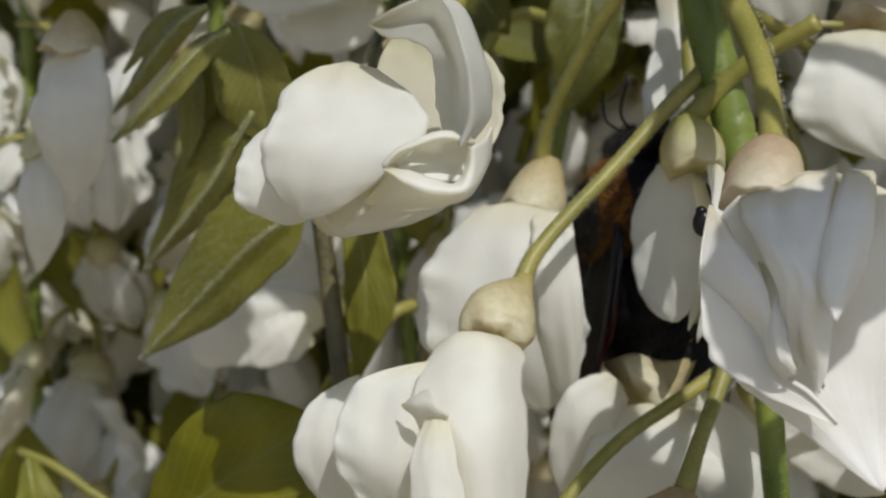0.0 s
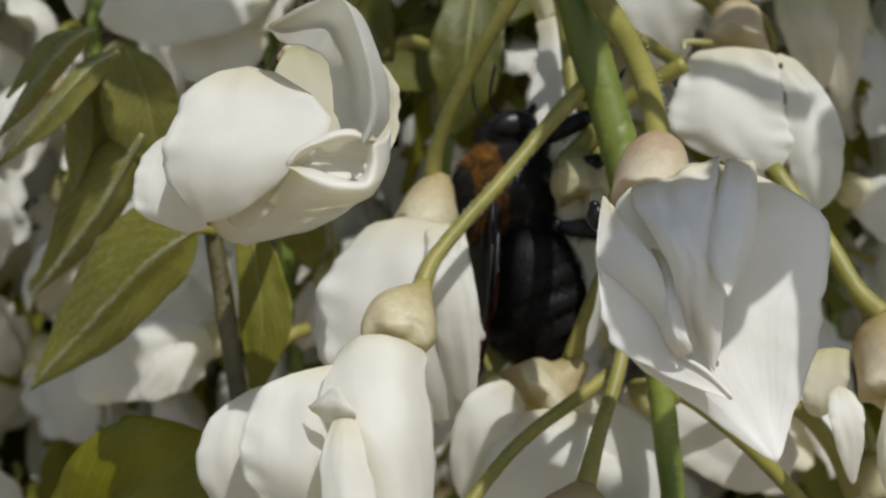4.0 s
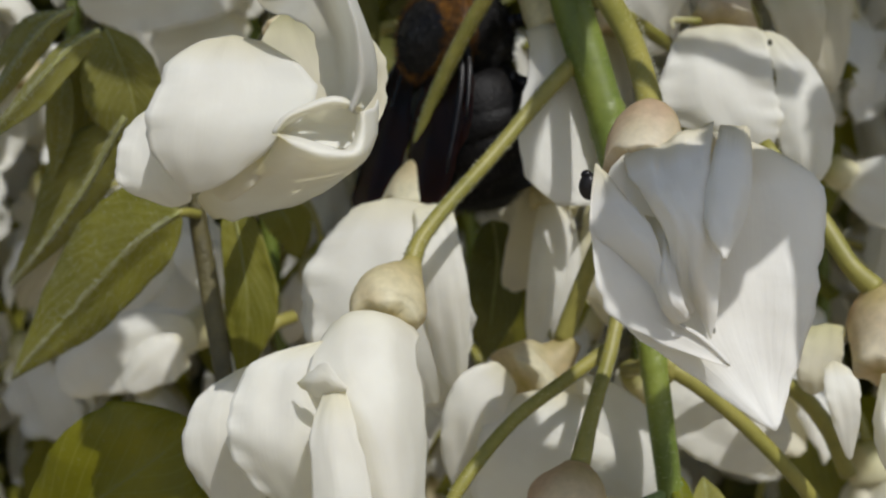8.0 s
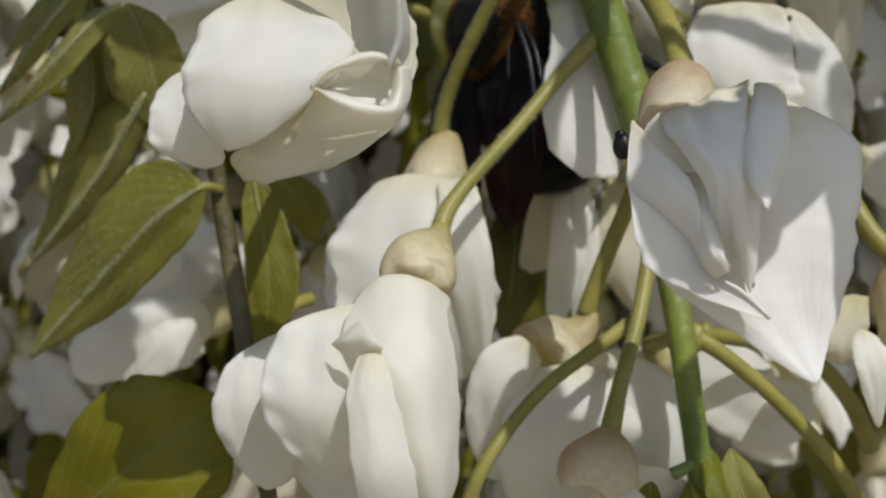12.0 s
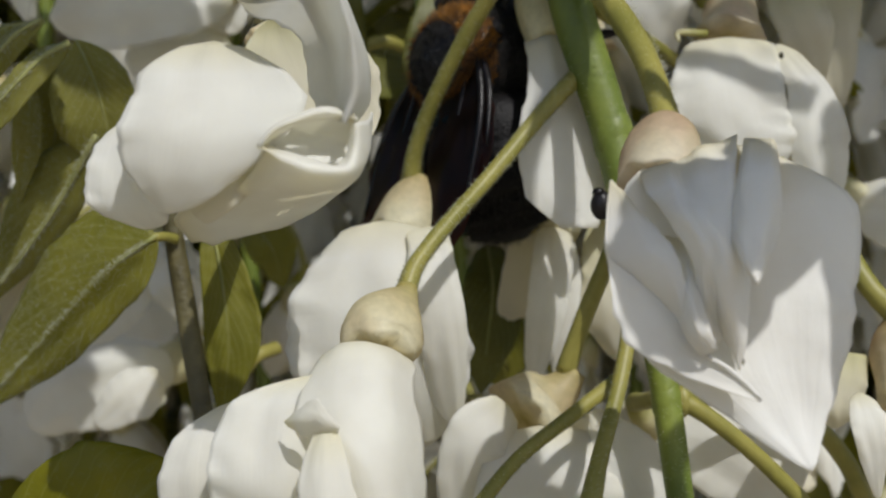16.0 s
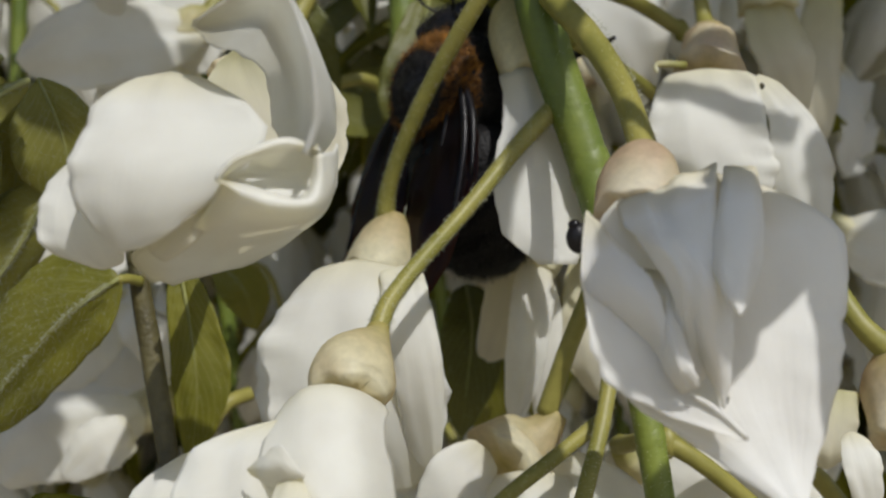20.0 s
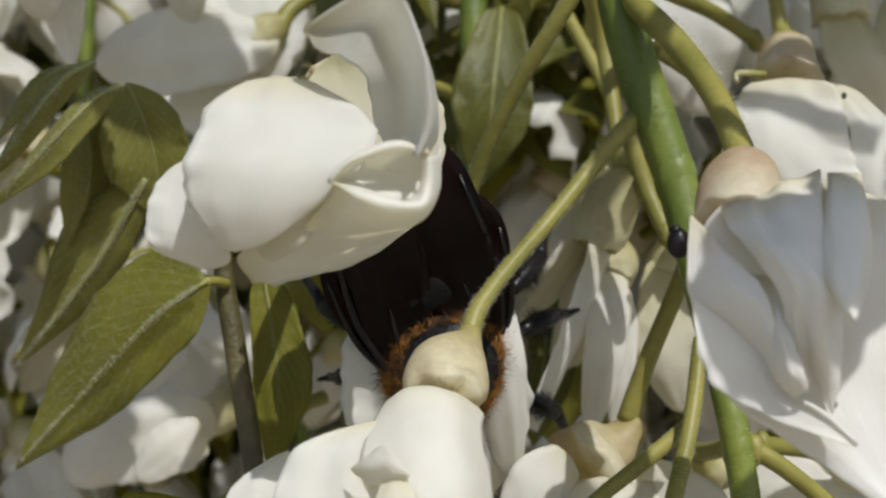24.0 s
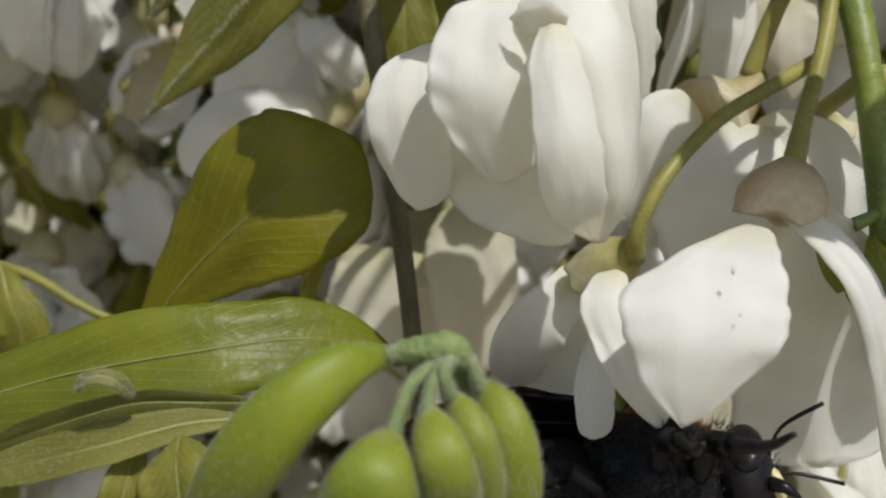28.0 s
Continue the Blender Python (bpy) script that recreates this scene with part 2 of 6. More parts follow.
def slab(name, parent, mat, grid, thick, U, V, label=""):
    """Gives a grid of places a thickness that tapers to a crisp rim."""
    nv, nu = U.shape
    du, dv = np.gradient(grid, axis=1), np.gradient(grid, axis=0)
    normal = unit(np.cross(du, dv))
    taper = (1 - 0.6 * np.abs(U) ** 4)[..., None]
    top = (grid + normal * thick / 2 * taper).reshape(-1, 3)
    low = (grid - normal * thick / 2 * taper).reshape(-1, 3)
    uv = np.stack([(U + 1) / 2, V], -1).reshape(-1, 2)
    n = nu * nv
    faces = []
    for j in range(nv - 1):
        for i in range(nu - 1):
            a = j * nu + i
            faces.append((a, a + 1, a + nu + 1, a + nu))
            faces.append((n + a, n + a + nu, n + a + nu + 1, n + a + 1))
    for j in range(nv - 1):
        a, b = j * nu, j * nu + nu - 1
        faces.append((a, a + nu, n + a + nu, n + a))
        faces.append((b, n + b, n + b + nu, b + nu))
    for i in range(nu - 1):
        a, b = i, (nv - 1) * nu + i
        faces.append((a, n + a, n + a + 1, a + 1))
        faces.append((b, b + 1, n + b + 1, n + b))
    return part(name, np.vstack([top, low]), faces, mat, parent, label, np.vstack([uv, uv]), crisp=2 * (nu - 1) + 2 * (nv - 1))


def loft(name, parent, mat, rails, thick=0.1, wavy=0.06, nu=25, nv=26, seed=1, label=""):
    """A folded petal through two or more rails; the first and last rail are its free edges."""
    rng = np.random.default_rng(seed)
    lines = np.stack([spline(r, nv) for r in rails], 1)
    grid = np.stack([spline(row, nu) for row in lines])
    U, V = np.meshgrid(np.linspace(-1, 1, nu), np.linspace(0, 1, nv))
    ph = rng.uniform(0, 6.3, 5)
    sway = np.sin(5 * V + 3 * U + ph[0]) + 0.6 * np.sin(8 * V - 5 * U + ph[1]) + 0.4 * np.sin(13 * V + 9 * U + ph[2]) + 0.25 * np.sin(23 * V + ph[3] - 11 * U)
    normal = unit(np.cross(np.gradient(grid, axis=1), np.gradient(grid, axis=0)))
    rim = np.gradient(grid, axis=1) * (np.abs(U) ** 8 * (np.sin(31 * V + ph[4]) + 0.7 * np.sin(57 * V + ph[0])) * 0.35)[..., None]
    return slab(name, parent, mat, grid + normal * (wavy * sway)[..., None] + rim, thick, U, V, label)


def sheet(name, parent, mat, spine, half, face=(0, -1, 0), bulge=0.35, thick=0.10, ruffle=0.05, curl=0.0, fold=0.0,
          twist=(0, 0), ends=(0.06, 0.12), waves=3.0, notch=0.0, uneven=0.035, level=False, flat=0.62, nu=21, nv=34, seed=1, label=""):
    """A thin petal or leaf: a spine with half widths, bulged towards face, with thickness and an uneven rim."""
    rng = np.random.default_rng(seed)
    centre = spline(spine, nv)
    v = np.linspace(0, 1, nv)
    both = spline(half, nv)
    both = np.maximum(np.repeat(both, 2, 1) if both.shape[1] == 1 else both, 0.05)
    trim = np.ones(nv)
    if ends[0]:
        trim = trim * np.sqrt(np.clip(1 - np.clip((ends[0] - v) / ends[0], 0, 0.985) ** 2, 0.0, 1))
    if ends[1]:
        trim = trim * np.sqrt(np.clip(1 - np.clip((v - 1 + ends[1]) / ends[1], 0, 0.985) ** 2, 0.0, 1))
    both = both * trim[:, None]
    w = both.mean(1)
    along = unit(np.gradient(centre, axis=0))
    front = np.asarray(face, float)
    front = unit(front - along * (along @ front)[:, None])
    turn = np.radians(spline(np.asarray(twist, float), nv)[:, 0])[:, None]
    side0 = np.cross(along, front)
    if level:
        side0 = np.tile(unit(np.cross((0.0, 0.0, -1.0), np.asarray(face, float))), (nv, 1))
        front = unit(np.cross(side0, along))
    side = side0 * np.cos(turn) + front * np.sin(turn)
    front = np.cross(side, along)
    u = np.linspace(-1, 1, nu)
    ph = rng.uniform(0, 6.3, 6)
    rim = 1 + 0.035 * np.sin(11 * v + ph[0]) + 0.010 * np.sin(29 * v + ph[1]) + 0.02 * np.sin(61 * v + ph[2]) * np.sin(7 * v + ph[4])
    nick = 1 + 0.035 * np.sin(13 * v + ph[5]) + 0.010 * np.sin(33 * v + ph[4]) + 0.02 * np.sin(57 * v + ph[3]) * np.sin(8 * v + ph[1])
    U, V = np.meshgrid(u, v)
    W = w[:, None]
    wide = np.where(U > 0, (both[:, 0] * rim)[:, None], (both[:, 1] * nick)[:, None]) * U
    arch = W * bulge * flat * (1 - U**2)
    edge = np.abs(U) ** 3
    arch = arch + W * ruffle * edge * (np.sin(waves * 6.28 * V + ph[2] + 1.3 * U) + 0.6 * np.sin(waves * 14 * V + ph[3] * U))
    arch = arch + W * uneven * (np.sin(5 * V + 3 * U + ph[4]) + 0.7 * np.sin(3.1 * V - 5.2 * U + ph[0]) + 0.45 * np.sin(9 * U + 2.2 * V + ph[1]) + 0.3 * np.sin(13 * V + 7 * U + ph[3]))
    arch = arch + W * curl * np.clip(np.abs(U) - 0.55, 0, 1) ** 2 * 4
    arch = arch + W * fold * np.abs(U)
    slip = -notch * W * (1 - np.abs(U)) ** 2 * np.clip((V - 0.8) / 0.2, 0, 1) ** 2
    grid = centre[:, None] + side[:, None] * wide[..., None] + front[:, None] * arch[..., None] + along[:, None] * slip[..., None]
    return slab(name, parent, mat, grid, thick, U, V, label)


def tube(name, parent, mat, points, radii, sides=10, rings=16, flat=1.0, lumps=0.03, seed=1, label="", face=(0, -1, 0), lobes=0.0, sway=0.0):
    """A round stalk, calyx or limb along a curve."""
    rng = np.random.default_rng(seed)
    centre = spline(points, rings)
    r = np.maximum(spline(radii, rings)[:, 0], 0.02)
    along = unit(np.gradient(centre, axis=0))
    guide = np.asarray(face, float) + np.array([0.013, 0.0, 0.021])
    guide = guide - along * (along @ guide)[:, None]
    x = unit(guide)
    y = np.cross(along, x)
    a = np.linspace(0, 2 * np.pi, sides, endpoint=False)
    wob = 1 + lumps * rng.standard_normal((rings, sides))
    down = np.linspace(0, 1, rings)[:, None]
    wob = wob + sway * np.sin(np.pi * down) * (np.sin(2 * a + seed) + 0.7 * np.sin(3 * a + 4 * down + 2.3 * seed) + 0.5 * np.sin(5 * a - 3 * down))
    wob = wob * (1 + 0.35 * lobes * down**7 * (1 + np.cos(5 * a + seed)))
    ring = (x[:, None] * np.cos(a)[None, :, None] * flat + y[:, None] * np.sin(a)[None, :, None])
    verts = (centre[:, None] + ring * (r[:, None] * wob)[..., None]).reshape(-1, 3)
    if lobes:
        slide = lobes * r[-1] * np.linspace(0, 1, rings)[:, None] ** 4 * (np.cos(5 * a + seed) + 0.5 * np.cos(2 * a + 2 * seed))[None]
        verts = (verts.reshape(rings, sides, 3) + along[:, None] * slide[..., None]).reshape(-1, 3)
    verts = np.vstack([verts, centre[0], centre[-1]])
    n = rings * sides
    faces = []
    for j in range(rings - 1):
        for i in range(sides):
            k = (i + 1) % sides
            faces.append((j * sides + i, j * sides + k, (j + 1) * sides + k, (j + 1) * sides + i))
    for i in range(sides):
        k = (i + 1) % sides
        faces.append((k, i, n))
        faces.append(((rings - 1) * sides + i, (rings - 1) * sides + k, n + 1))
    uv = np.zeros((len(verts), 2))
    uv[:n, 0] = np.tile(np.arange(sides) / sides, rings)
    uv[:n, 1] = np.repeat(np.linspace(0, 1, rings), sides)
    return part(name, verts, faces, mat, parent, label, uv)


def ball(name, parent, mat, at, radii, turn=(0, 0, 0), rings=12, sides=16, lumps=0.0, seed=1, label=""):
    """A rounded body with three half axes, turned by degrees."""
    rng = np.random.default_rng(seed)
    th = np.linspace(0.04, np.pi - 0.04, rings)
    ph = np.linspace(0, 2 * np.pi, sides, endpoint=False)
    T, F = np.meshgrid(th, ph, indexing="ij")
    p = np.stack([np.sin(T) * np.cos(F), np.sin(T) * np.sin(F), np.cos(T)], -1).reshape(-1, 3)
    p = p * (1 + lumps * rng.standard_normal((len(p), 1))) * np.asarray(radii)
    m = np.array(Euler([radians(t) for t in turn]).to_matrix())
    verts = p @ m.T + np.asarray(at)
    faces = [(j * sides + i, (j + 1) * sides + i, (j + 1) * sides + (i + 1) % sides, j * sides + (i + 1) % sides) for j in range(rings - 1) for i in range(sides)]
    faces += [tuple(range(sides)), tuple(reversed(range((rings - 1) * sides, rings * sides)))]
    return part(name, verts, faces, mat, parent, label)


def fuzz(ob, count, length, seed, thin=0.014, lean=(0, 0, -0.2)):
    """Pale hairs that stand on a part's faces."""
    rr = np.random.default_rng(seed)
    mesh = ob.data
    n = len(mesh.polygons)
    ways, co = np.zeros(n * 3), np.zeros(len(mesh.vertices) * 3)
    mesh.polygons.foreach_get("normal", ways)
    mesh.vertices.foreach_get("co", co)
    ways, co = ways.reshape(-1, 3), co.reshape(-1, 3) / MM + ORIGIN[ob]
    corners = np.array([(p.vertices[0], p.vertices[1], p.vertices[2], p.vertices[len(p.vertices) - 1]) for p in mesh.polygons])
    size = np.linalg.norm(np.cross(co[corners[:, 1]] - co[corners[:, 0]], co[corners[:, 3]] - co[corners[:, 0]]), axis=1)
    pick = rr.choice(n, count, p=size / size.sum())
    grow = unit(ways[pick] + 0.45 * rr.standard_normal((count, 3)) + np.asarray(lean))
    side = unit(np.cross(grow, rr.standard_normal((count, 3)))) * thin
    other = np.cross(grow, side)
    f, g = rr.uniform(0, 1, (count, 1)), rr.uniform(0, 1, (count, 1))
    a, b, c, d = (co[corners[pick, m]] for m in range(4))
    root = (a * (1 - f) + b * f) * (1 - g) + (d * (1 - f) + c * f) * g - ways[pick] * 0.03
    tip = root + grow * length * rr.uniform(0.4, 1.2, (count, 1))
    verts = np.stack([root + side, root - 0.5 * side + 0.87 * other, root - 0.5 * side - 0.87 * other, tip], 1).reshape(-1, 3)
    faces = [f for i in range(0, 4 * count, 4) for f in ((i, i + 1, i + 3), (i + 1, i + 2, i + 3), (i + 2, i, i + 3))]
    return part("hairs", verts, faces, HAIR, ob, "pale downy hairs")


# ---- ground ----
ground = thing("ground", (0, 0, -LIFT * 1000), "ground under the wisteria, kept pale to bounce warm light", "ground", kind="structure")
rng = np.random.default_rng(3)
n = 40
far = np.sign(np.linspace(-1, 1, n)) * np.abs(np.linspace(-1, 1, n)) ** 5 * 900
gx, gy = np.meshgrid(far, far)
gz = 0.02 * np.sin(gx * 2.1) * np.cos(gy * 1.7)
gv = np.stack([gx, gy, gz], -1).reshape(-1, 3) / MM + ORIGIN[ground]
gf = [(j * n + i, j * n + i + 1, (j + 1) * n + i + 1, (j + 1) * n + i) for j in range(n - 1) for i in range(n - 1)]
part("soil_surface", gv, gf, SOIL, ground)

# ---- stems ----
GROUP = "wisteria flowers"


def stem(name, points, radii, label, mat=STEM, category="stem", nodes=(), **more):
    ob = thing(name, points[0], label, category)
    tube("stalk", ob, mat, points, radii, 24, 44, lumps=0.01, **more)
    if nodes:
        way, thick = spline(points, 40), spline(radii, 40)[:, 0]
        for k in nodes:
            ball("node", ob, mat, way[k], (thick[k] * 1.05, thick[k] * 1.05, thick[k] * 1.6), lumps=0.03, seed=k, label="swollen node")
    return ob


main_stem = stem("raceme_stem", [(9.3, 4.0, 39.4), (10.4, 3.0, 28.5), (11.8, 2.0, 21.2), (14.6, 1.0, 11.6), (16.4, -1.0, 1.3), (17.4, -4.0, -7.2), (18.2, -5.0, -14.5), (19.0, -5.0, -21.0), (20.0, -6.0, -33.6), (20.4, -8.0, -47.3)],
    [1.8, 1.8, 1.78, 1.64, 1.36, 1.14, 1.06, 1.02, 0.94, 0.86], "thick green hanging flower stem of the raceme", nodes=(13, 23), seed=3)
dark_stem = stem("leaf_stalk", [(-19.9, 70.0, 61.8), (-18.7, 50.0, 41.4), (-17.2, 22.0, 25.4), (-18.9, 8.0, 14.6), (-22.0, 5.0, 7.6), (-22.1, 5.0, 4.2), (-21.0, 5.0, -2.7), (-19.5, 4.0, -10.8), (-17.8, 3.0, -20.7), (-16.2, 2.0, -31.5), (-15.0, 2.0, -42.5)],
    [0.61, 0.66, 0.71, 0.76, 0.76, 0.81, 0.91, 0.86, 0.81, 0.76, 0.71], "dark brownish leaf stalk hanging between flowers", TWIG, nodes=(18, 28), seed=5)
back_stem = stem("raceme_stem", [(-0.4, 40.0, 59.0), (-0.3, 38.0, 40.7), (-0.2, 37.0, 30.5), (-0.8, 36.0, 18.7), (-2.1, 36.0, 6.5)],
    [1.68, 1.62, 1.55, 1.42, 0.97], "green flower stem hanging behind the raceme", nodes=(12, 22), seed=6)


def flower(name, at, label, pedicel=None, pedicel_r=(0.6, 0.7), calyx=None, calyx_r=None, calyx_mat=CALYX, seed=1, pedicel_mat=PEDICEL):
    ob = thing(name, at, label, "flower", GROUP)
    if pedicel:
        tube("pedicel", ob, pedicel_mat, pedicel, pedicel_r, 16, 26, lumps=0.012, seed=seed)
    if calyx:
        tube("calyx", ob, calyx_mat, calyx, calyx_r, 40, 22, lumps=0.006, lobes=0.11, sway=0.03, seed=seed + 1, label="pinkish beige calyx")
    return ob


# ---- flower a: large open flower ----
a = flower("wisteria_flower", (-11.7, -12.0, 18.4), "large open white flower with a rolled banner petal",
    calyx=[(-10.5, -2.0, 19.6), (-11.3, -5.0, 18.9), (-11.8, -9.0, 17.9), (-12.5, -12.0, 16.8)], calyx_r=[0.42, 0.84, 1.10, 0.93])
sheet("wing", a, PETAL, [(-13.8, -22.5, 14.6), (-14.0, -23.8, 12.6), (-14.0, -25.0, 10.4), (-14.2, -25.6, 8.4), (-14.9, -25.4, 6.4), (-15.7, -24.6, 4.8), (-16.1, -24.0, 4.0)], [(1.24, 1.61), (3.80, 4.46), (4.46, 6.07), (4.53, 5.48), (3.44, 3.58), (1.61, 2.05), (0.51, 0.58)], bulge=0.07, ruffle=0.04, uneven=0.02, seed=2, ends=(0.05, 0.06), nu=21, nv=28, level=True)
sheet("wing", a, PETAL, [(-19.9, -17.0, 10.7), (-19.8, -19.0, 8.7), (-19.8, -20.0, 6.6), (-19.3, -20.0, 4.7), (-18.6, -19.0, 3.3)], [(0.47, 0.47), (2.18, 1.25), (2.50, 1.72), (2.57, 2.11), (1.09, 1.33)], bulge=0.25, ruffle=0.05, seed=3, ends=(0.1, 0.12), level=True)
sheet("wing_edge", a, PETAL_CREAM, [(-10.2, -24.6, 8.0), (-12.4, -24.2, 6.0), (-14.9, -22.6, 4.0)], [0.9, 1.35, 1.1], bulge=0.2, seed=11)
sheet("banner", a, PETAL_CREAM, [(-11.1, -13.0, 18.3), (-10.6, -13.0, 16.9), (-9.4, -13.6, 14.0), (-8.6, -14.6, 10.4), (-9.0, -16.0, 7.1)], [(0.3, 1.0), (2.2, 4.6), (4.4, 5.4), (4.4, 4.6), (2.4, 2.4)], bulge=-0.1, uneven=0.015, ruffle=0.02, seed=4, level=True, ends=(0.02, 0.1))
# the banner's upper half bends over and rolls outwards at its rim
loft("banner_flap", a, PETAL_COOL, [
    [(-12.2, -24.0, 16.9), (-11.5, -21.0, 16.5), (-10.0, -18.0, 16.6), (-8.9, -16.5, 15.6), (-8.5, -17.5, 13.1), (-7.9, -19.5, 11.3), (-7.0, -23.0, 9.7)],
    [(-12.1, -24.5, 16.9), (-10.2, -23.5, 17.1), (-8.2, -21.5, 17.4), (-7.2, -20.0, 15.5), (-6.7, -20.5, 13.1), (-6.4, -22.0, 11.1), (-6.3, -24.0, 9.5)],
    [(-11.9, -25.0, 16.9), (-9.1, -27.5, 17.7), (-6.8, -28.8, 17.8), (-5.5, -28.6, 14.9), (-5.0, -28.0, 12.6), (-5.1, -27.0, 10.7), (-5.6, -26.5, 9.1)],
    [(-11.9, -24.8, 17.0), (-8.9, -26.8, 18.1), (-6.4, -27.6, 17.9), (-5.0, -27.4, 14.8), (-4.5, -25.5, 12.9), (-4.6, -25.5, 10.9), (-5.5, -25.5, 9.1)],
    [(-11.9, -24.0, 17.2), (-8.9, -23.5, 18.7), (-6.5, -21.0, 18.8), (-5.0, -20.0, 15.7), (-4.4, -19.0, 13.6), (-4.4, -19.0, 11.4), (-5.3, -20.0, 9.6)]], wavy=0.04, nu=33, nv=34, seed=5)
# the lower half: a lip over a pocket, and a lit fold under it
loft("banner_lip", a, PETAL, [
    [(-4.9, -25.6, 9.7), (-6.6, -26.0, 10.1), (-8.2, -26.6, 9.6), (-9.6, -27.0, 8.8), (-10.4, -27.0, 7.8)],
    [(-4.9, -26.0, 9.4), (-6.6, -26.6, 9.7), (-8.1, -27.2, 9.2), (-9.4, -27.4, 8.6), (-10.3, -27.4, 7.6)],
    [(-5.0, -25.4, 9.2), (-6.6, -26.0, 9.3), (-8.1, -26.5, 9.0), (-9.3, -26.8, 8.5), (-10.2, -27.0, 7.6)]], wavy=0.02, seed=8)
loft("banner_pocket", a, PETAL, [
    [(-10.4, -26.8, 7.7), (-8.3, -26.2, 9.4), (-6.7, -25.6, 9.6), (-4.8, -25.0, 9.6)],
    [(-10.5, -26.4, 7.7), (-8.5, -24.4, 8.4), (-6.9, -23.8, 8.5), (-4.9, -23.8, 8.2)],
    [(-10.3, -26.8, 7.5), (-8.8, -25.4, 7.3), (-7.2, -25.0, 6.9), (-5.0, -24.4, 6.8)]], wavy=0.03, seed=9)
loft("banner_fold", a, PETAL, [
    [(-10.3, -26.8, 7.6), (-8.9, -26.0, 7.5), (-7.3, -25.6, 7.0), (-6.0, -25.2, 6.8), (-5.4, -25.0, 7.7), (-5.2, -25.2, 9.1)],
    [(-10.2, -27.8, 7.5), (-8.9, -27.6, 7.0), (-7.2, -27.3, 6.5), (-5.4, -26.4, 6.4), (-4.8, -25.6, 7.6), (-4.7, -25.6, 9.2)],
    [(-10.1, -27.4, 7.2), (-9.0, -27.4, 6.5), (-7.3, -27.0, 5.9), (-5.2, -25.4, 6.0), (-4.3, -23.6, 7.7), (-4.2, -22.6, 9.8)],
    [(-12.4, -24.0, 5.2), (-9.9, -25.5, 5.5), (-7.7, -25.0, 5.3), (-5.4, -23.5, 5.7), (-4.4, -21.0, 7.7), (-4.2, -19.5, 10.6)],
    [(-16.6, -20.0, 4.1), (-13.8, -20.5, 4.0), (-9.6, -20.5, 4.4), (-6.3, -20.0, 5.6), (-4.8, -18.5, 7.2), (-4.4, -17.0, 8.9)],
    [(-16.2, -17.0, 2.5), (-14.1, -16.5, 2.5), (-9.5, -16.0, 3.8), (-7.0, -16.0, 5.4), (-5.3, -15.5, 6.9), (-4.6, -15.0, 8.6)]], wavy=0.03, nu=33, nv=30, seed=10)

# ---- flower b: bell flower in the middle ----
b = flower("wisteria_flower", (11.7, 1.0, 16.3), "white bell-shaped flower hanging from a beige calyx",
    [(12.0, 2.0, 16.8), (8.9, 0.0, 13.5), (4.4, -3.0, 8.1), (0.6, -6.0, 3.8), (-1.5, -8.0, 1.0), (-2.3, -9.0, -1.1)], [0.85, 0.7, 0.62, 0.62, 0.66, 0.8],
    [(-2.2, -9, -0.6), (-2.3, -9.4, -1.2), (-2.9, -10.2, -2.2), (-3.5, -11, -3.2), (-4, -11.8, -4.3), (-4.2, -12.6, -5.2)], [0.75, 1.0, 1.95, 2.75, 2.9, 2.45], seed=11)
sheet("wing", b, PETAL, [(-14.7, -11.0, -8.7), (-16.1, -13.0, -10.7), (-16.4, -14.0, -13.9), (-16.0, -13.0, -17.5), (-15.5, -11.0, -20.5)], [(0.43, 0.43), (1.97, 2.58), (2.66, 3.00), (2.06, 3.00), (0.69, 1.93)], bulge=0.22, seed=12, uneven=0.03, level=True)
sheet("banner", b, PETAL, [(-7.9, -9.0, -8.5), (-9.6, -10.0, -13.7), (-9.5, -11.0, -17.0), (-7.2, -12.0, -19.6), (-4.8, -12, -22.5)], [2.60, 5.21, 4.9, 3.4, 1.2], bulge=0.2, seed=13)
sheet("wing", b, PETAL, [(-7.9, -17.4, -6.2), (-10.3, -18.4, -7.8), (-10.8, -19.4, -10.8), (-10.7, -19.6, -13.5), (-10.2, -18.4, -16.5), (-9.9, -17.0, -18.8)], [(0.94, 0.78), (2.81, 3.28), (3.74, 3.90), (4.06, 4.37), (2.57, 3.28), (0.62, 0.70)], bulge=0.12, ruffle=0.06, uneven=0.04, seed=14, ends=(0.05, 0.06), nu=25, nv=36, level=True)
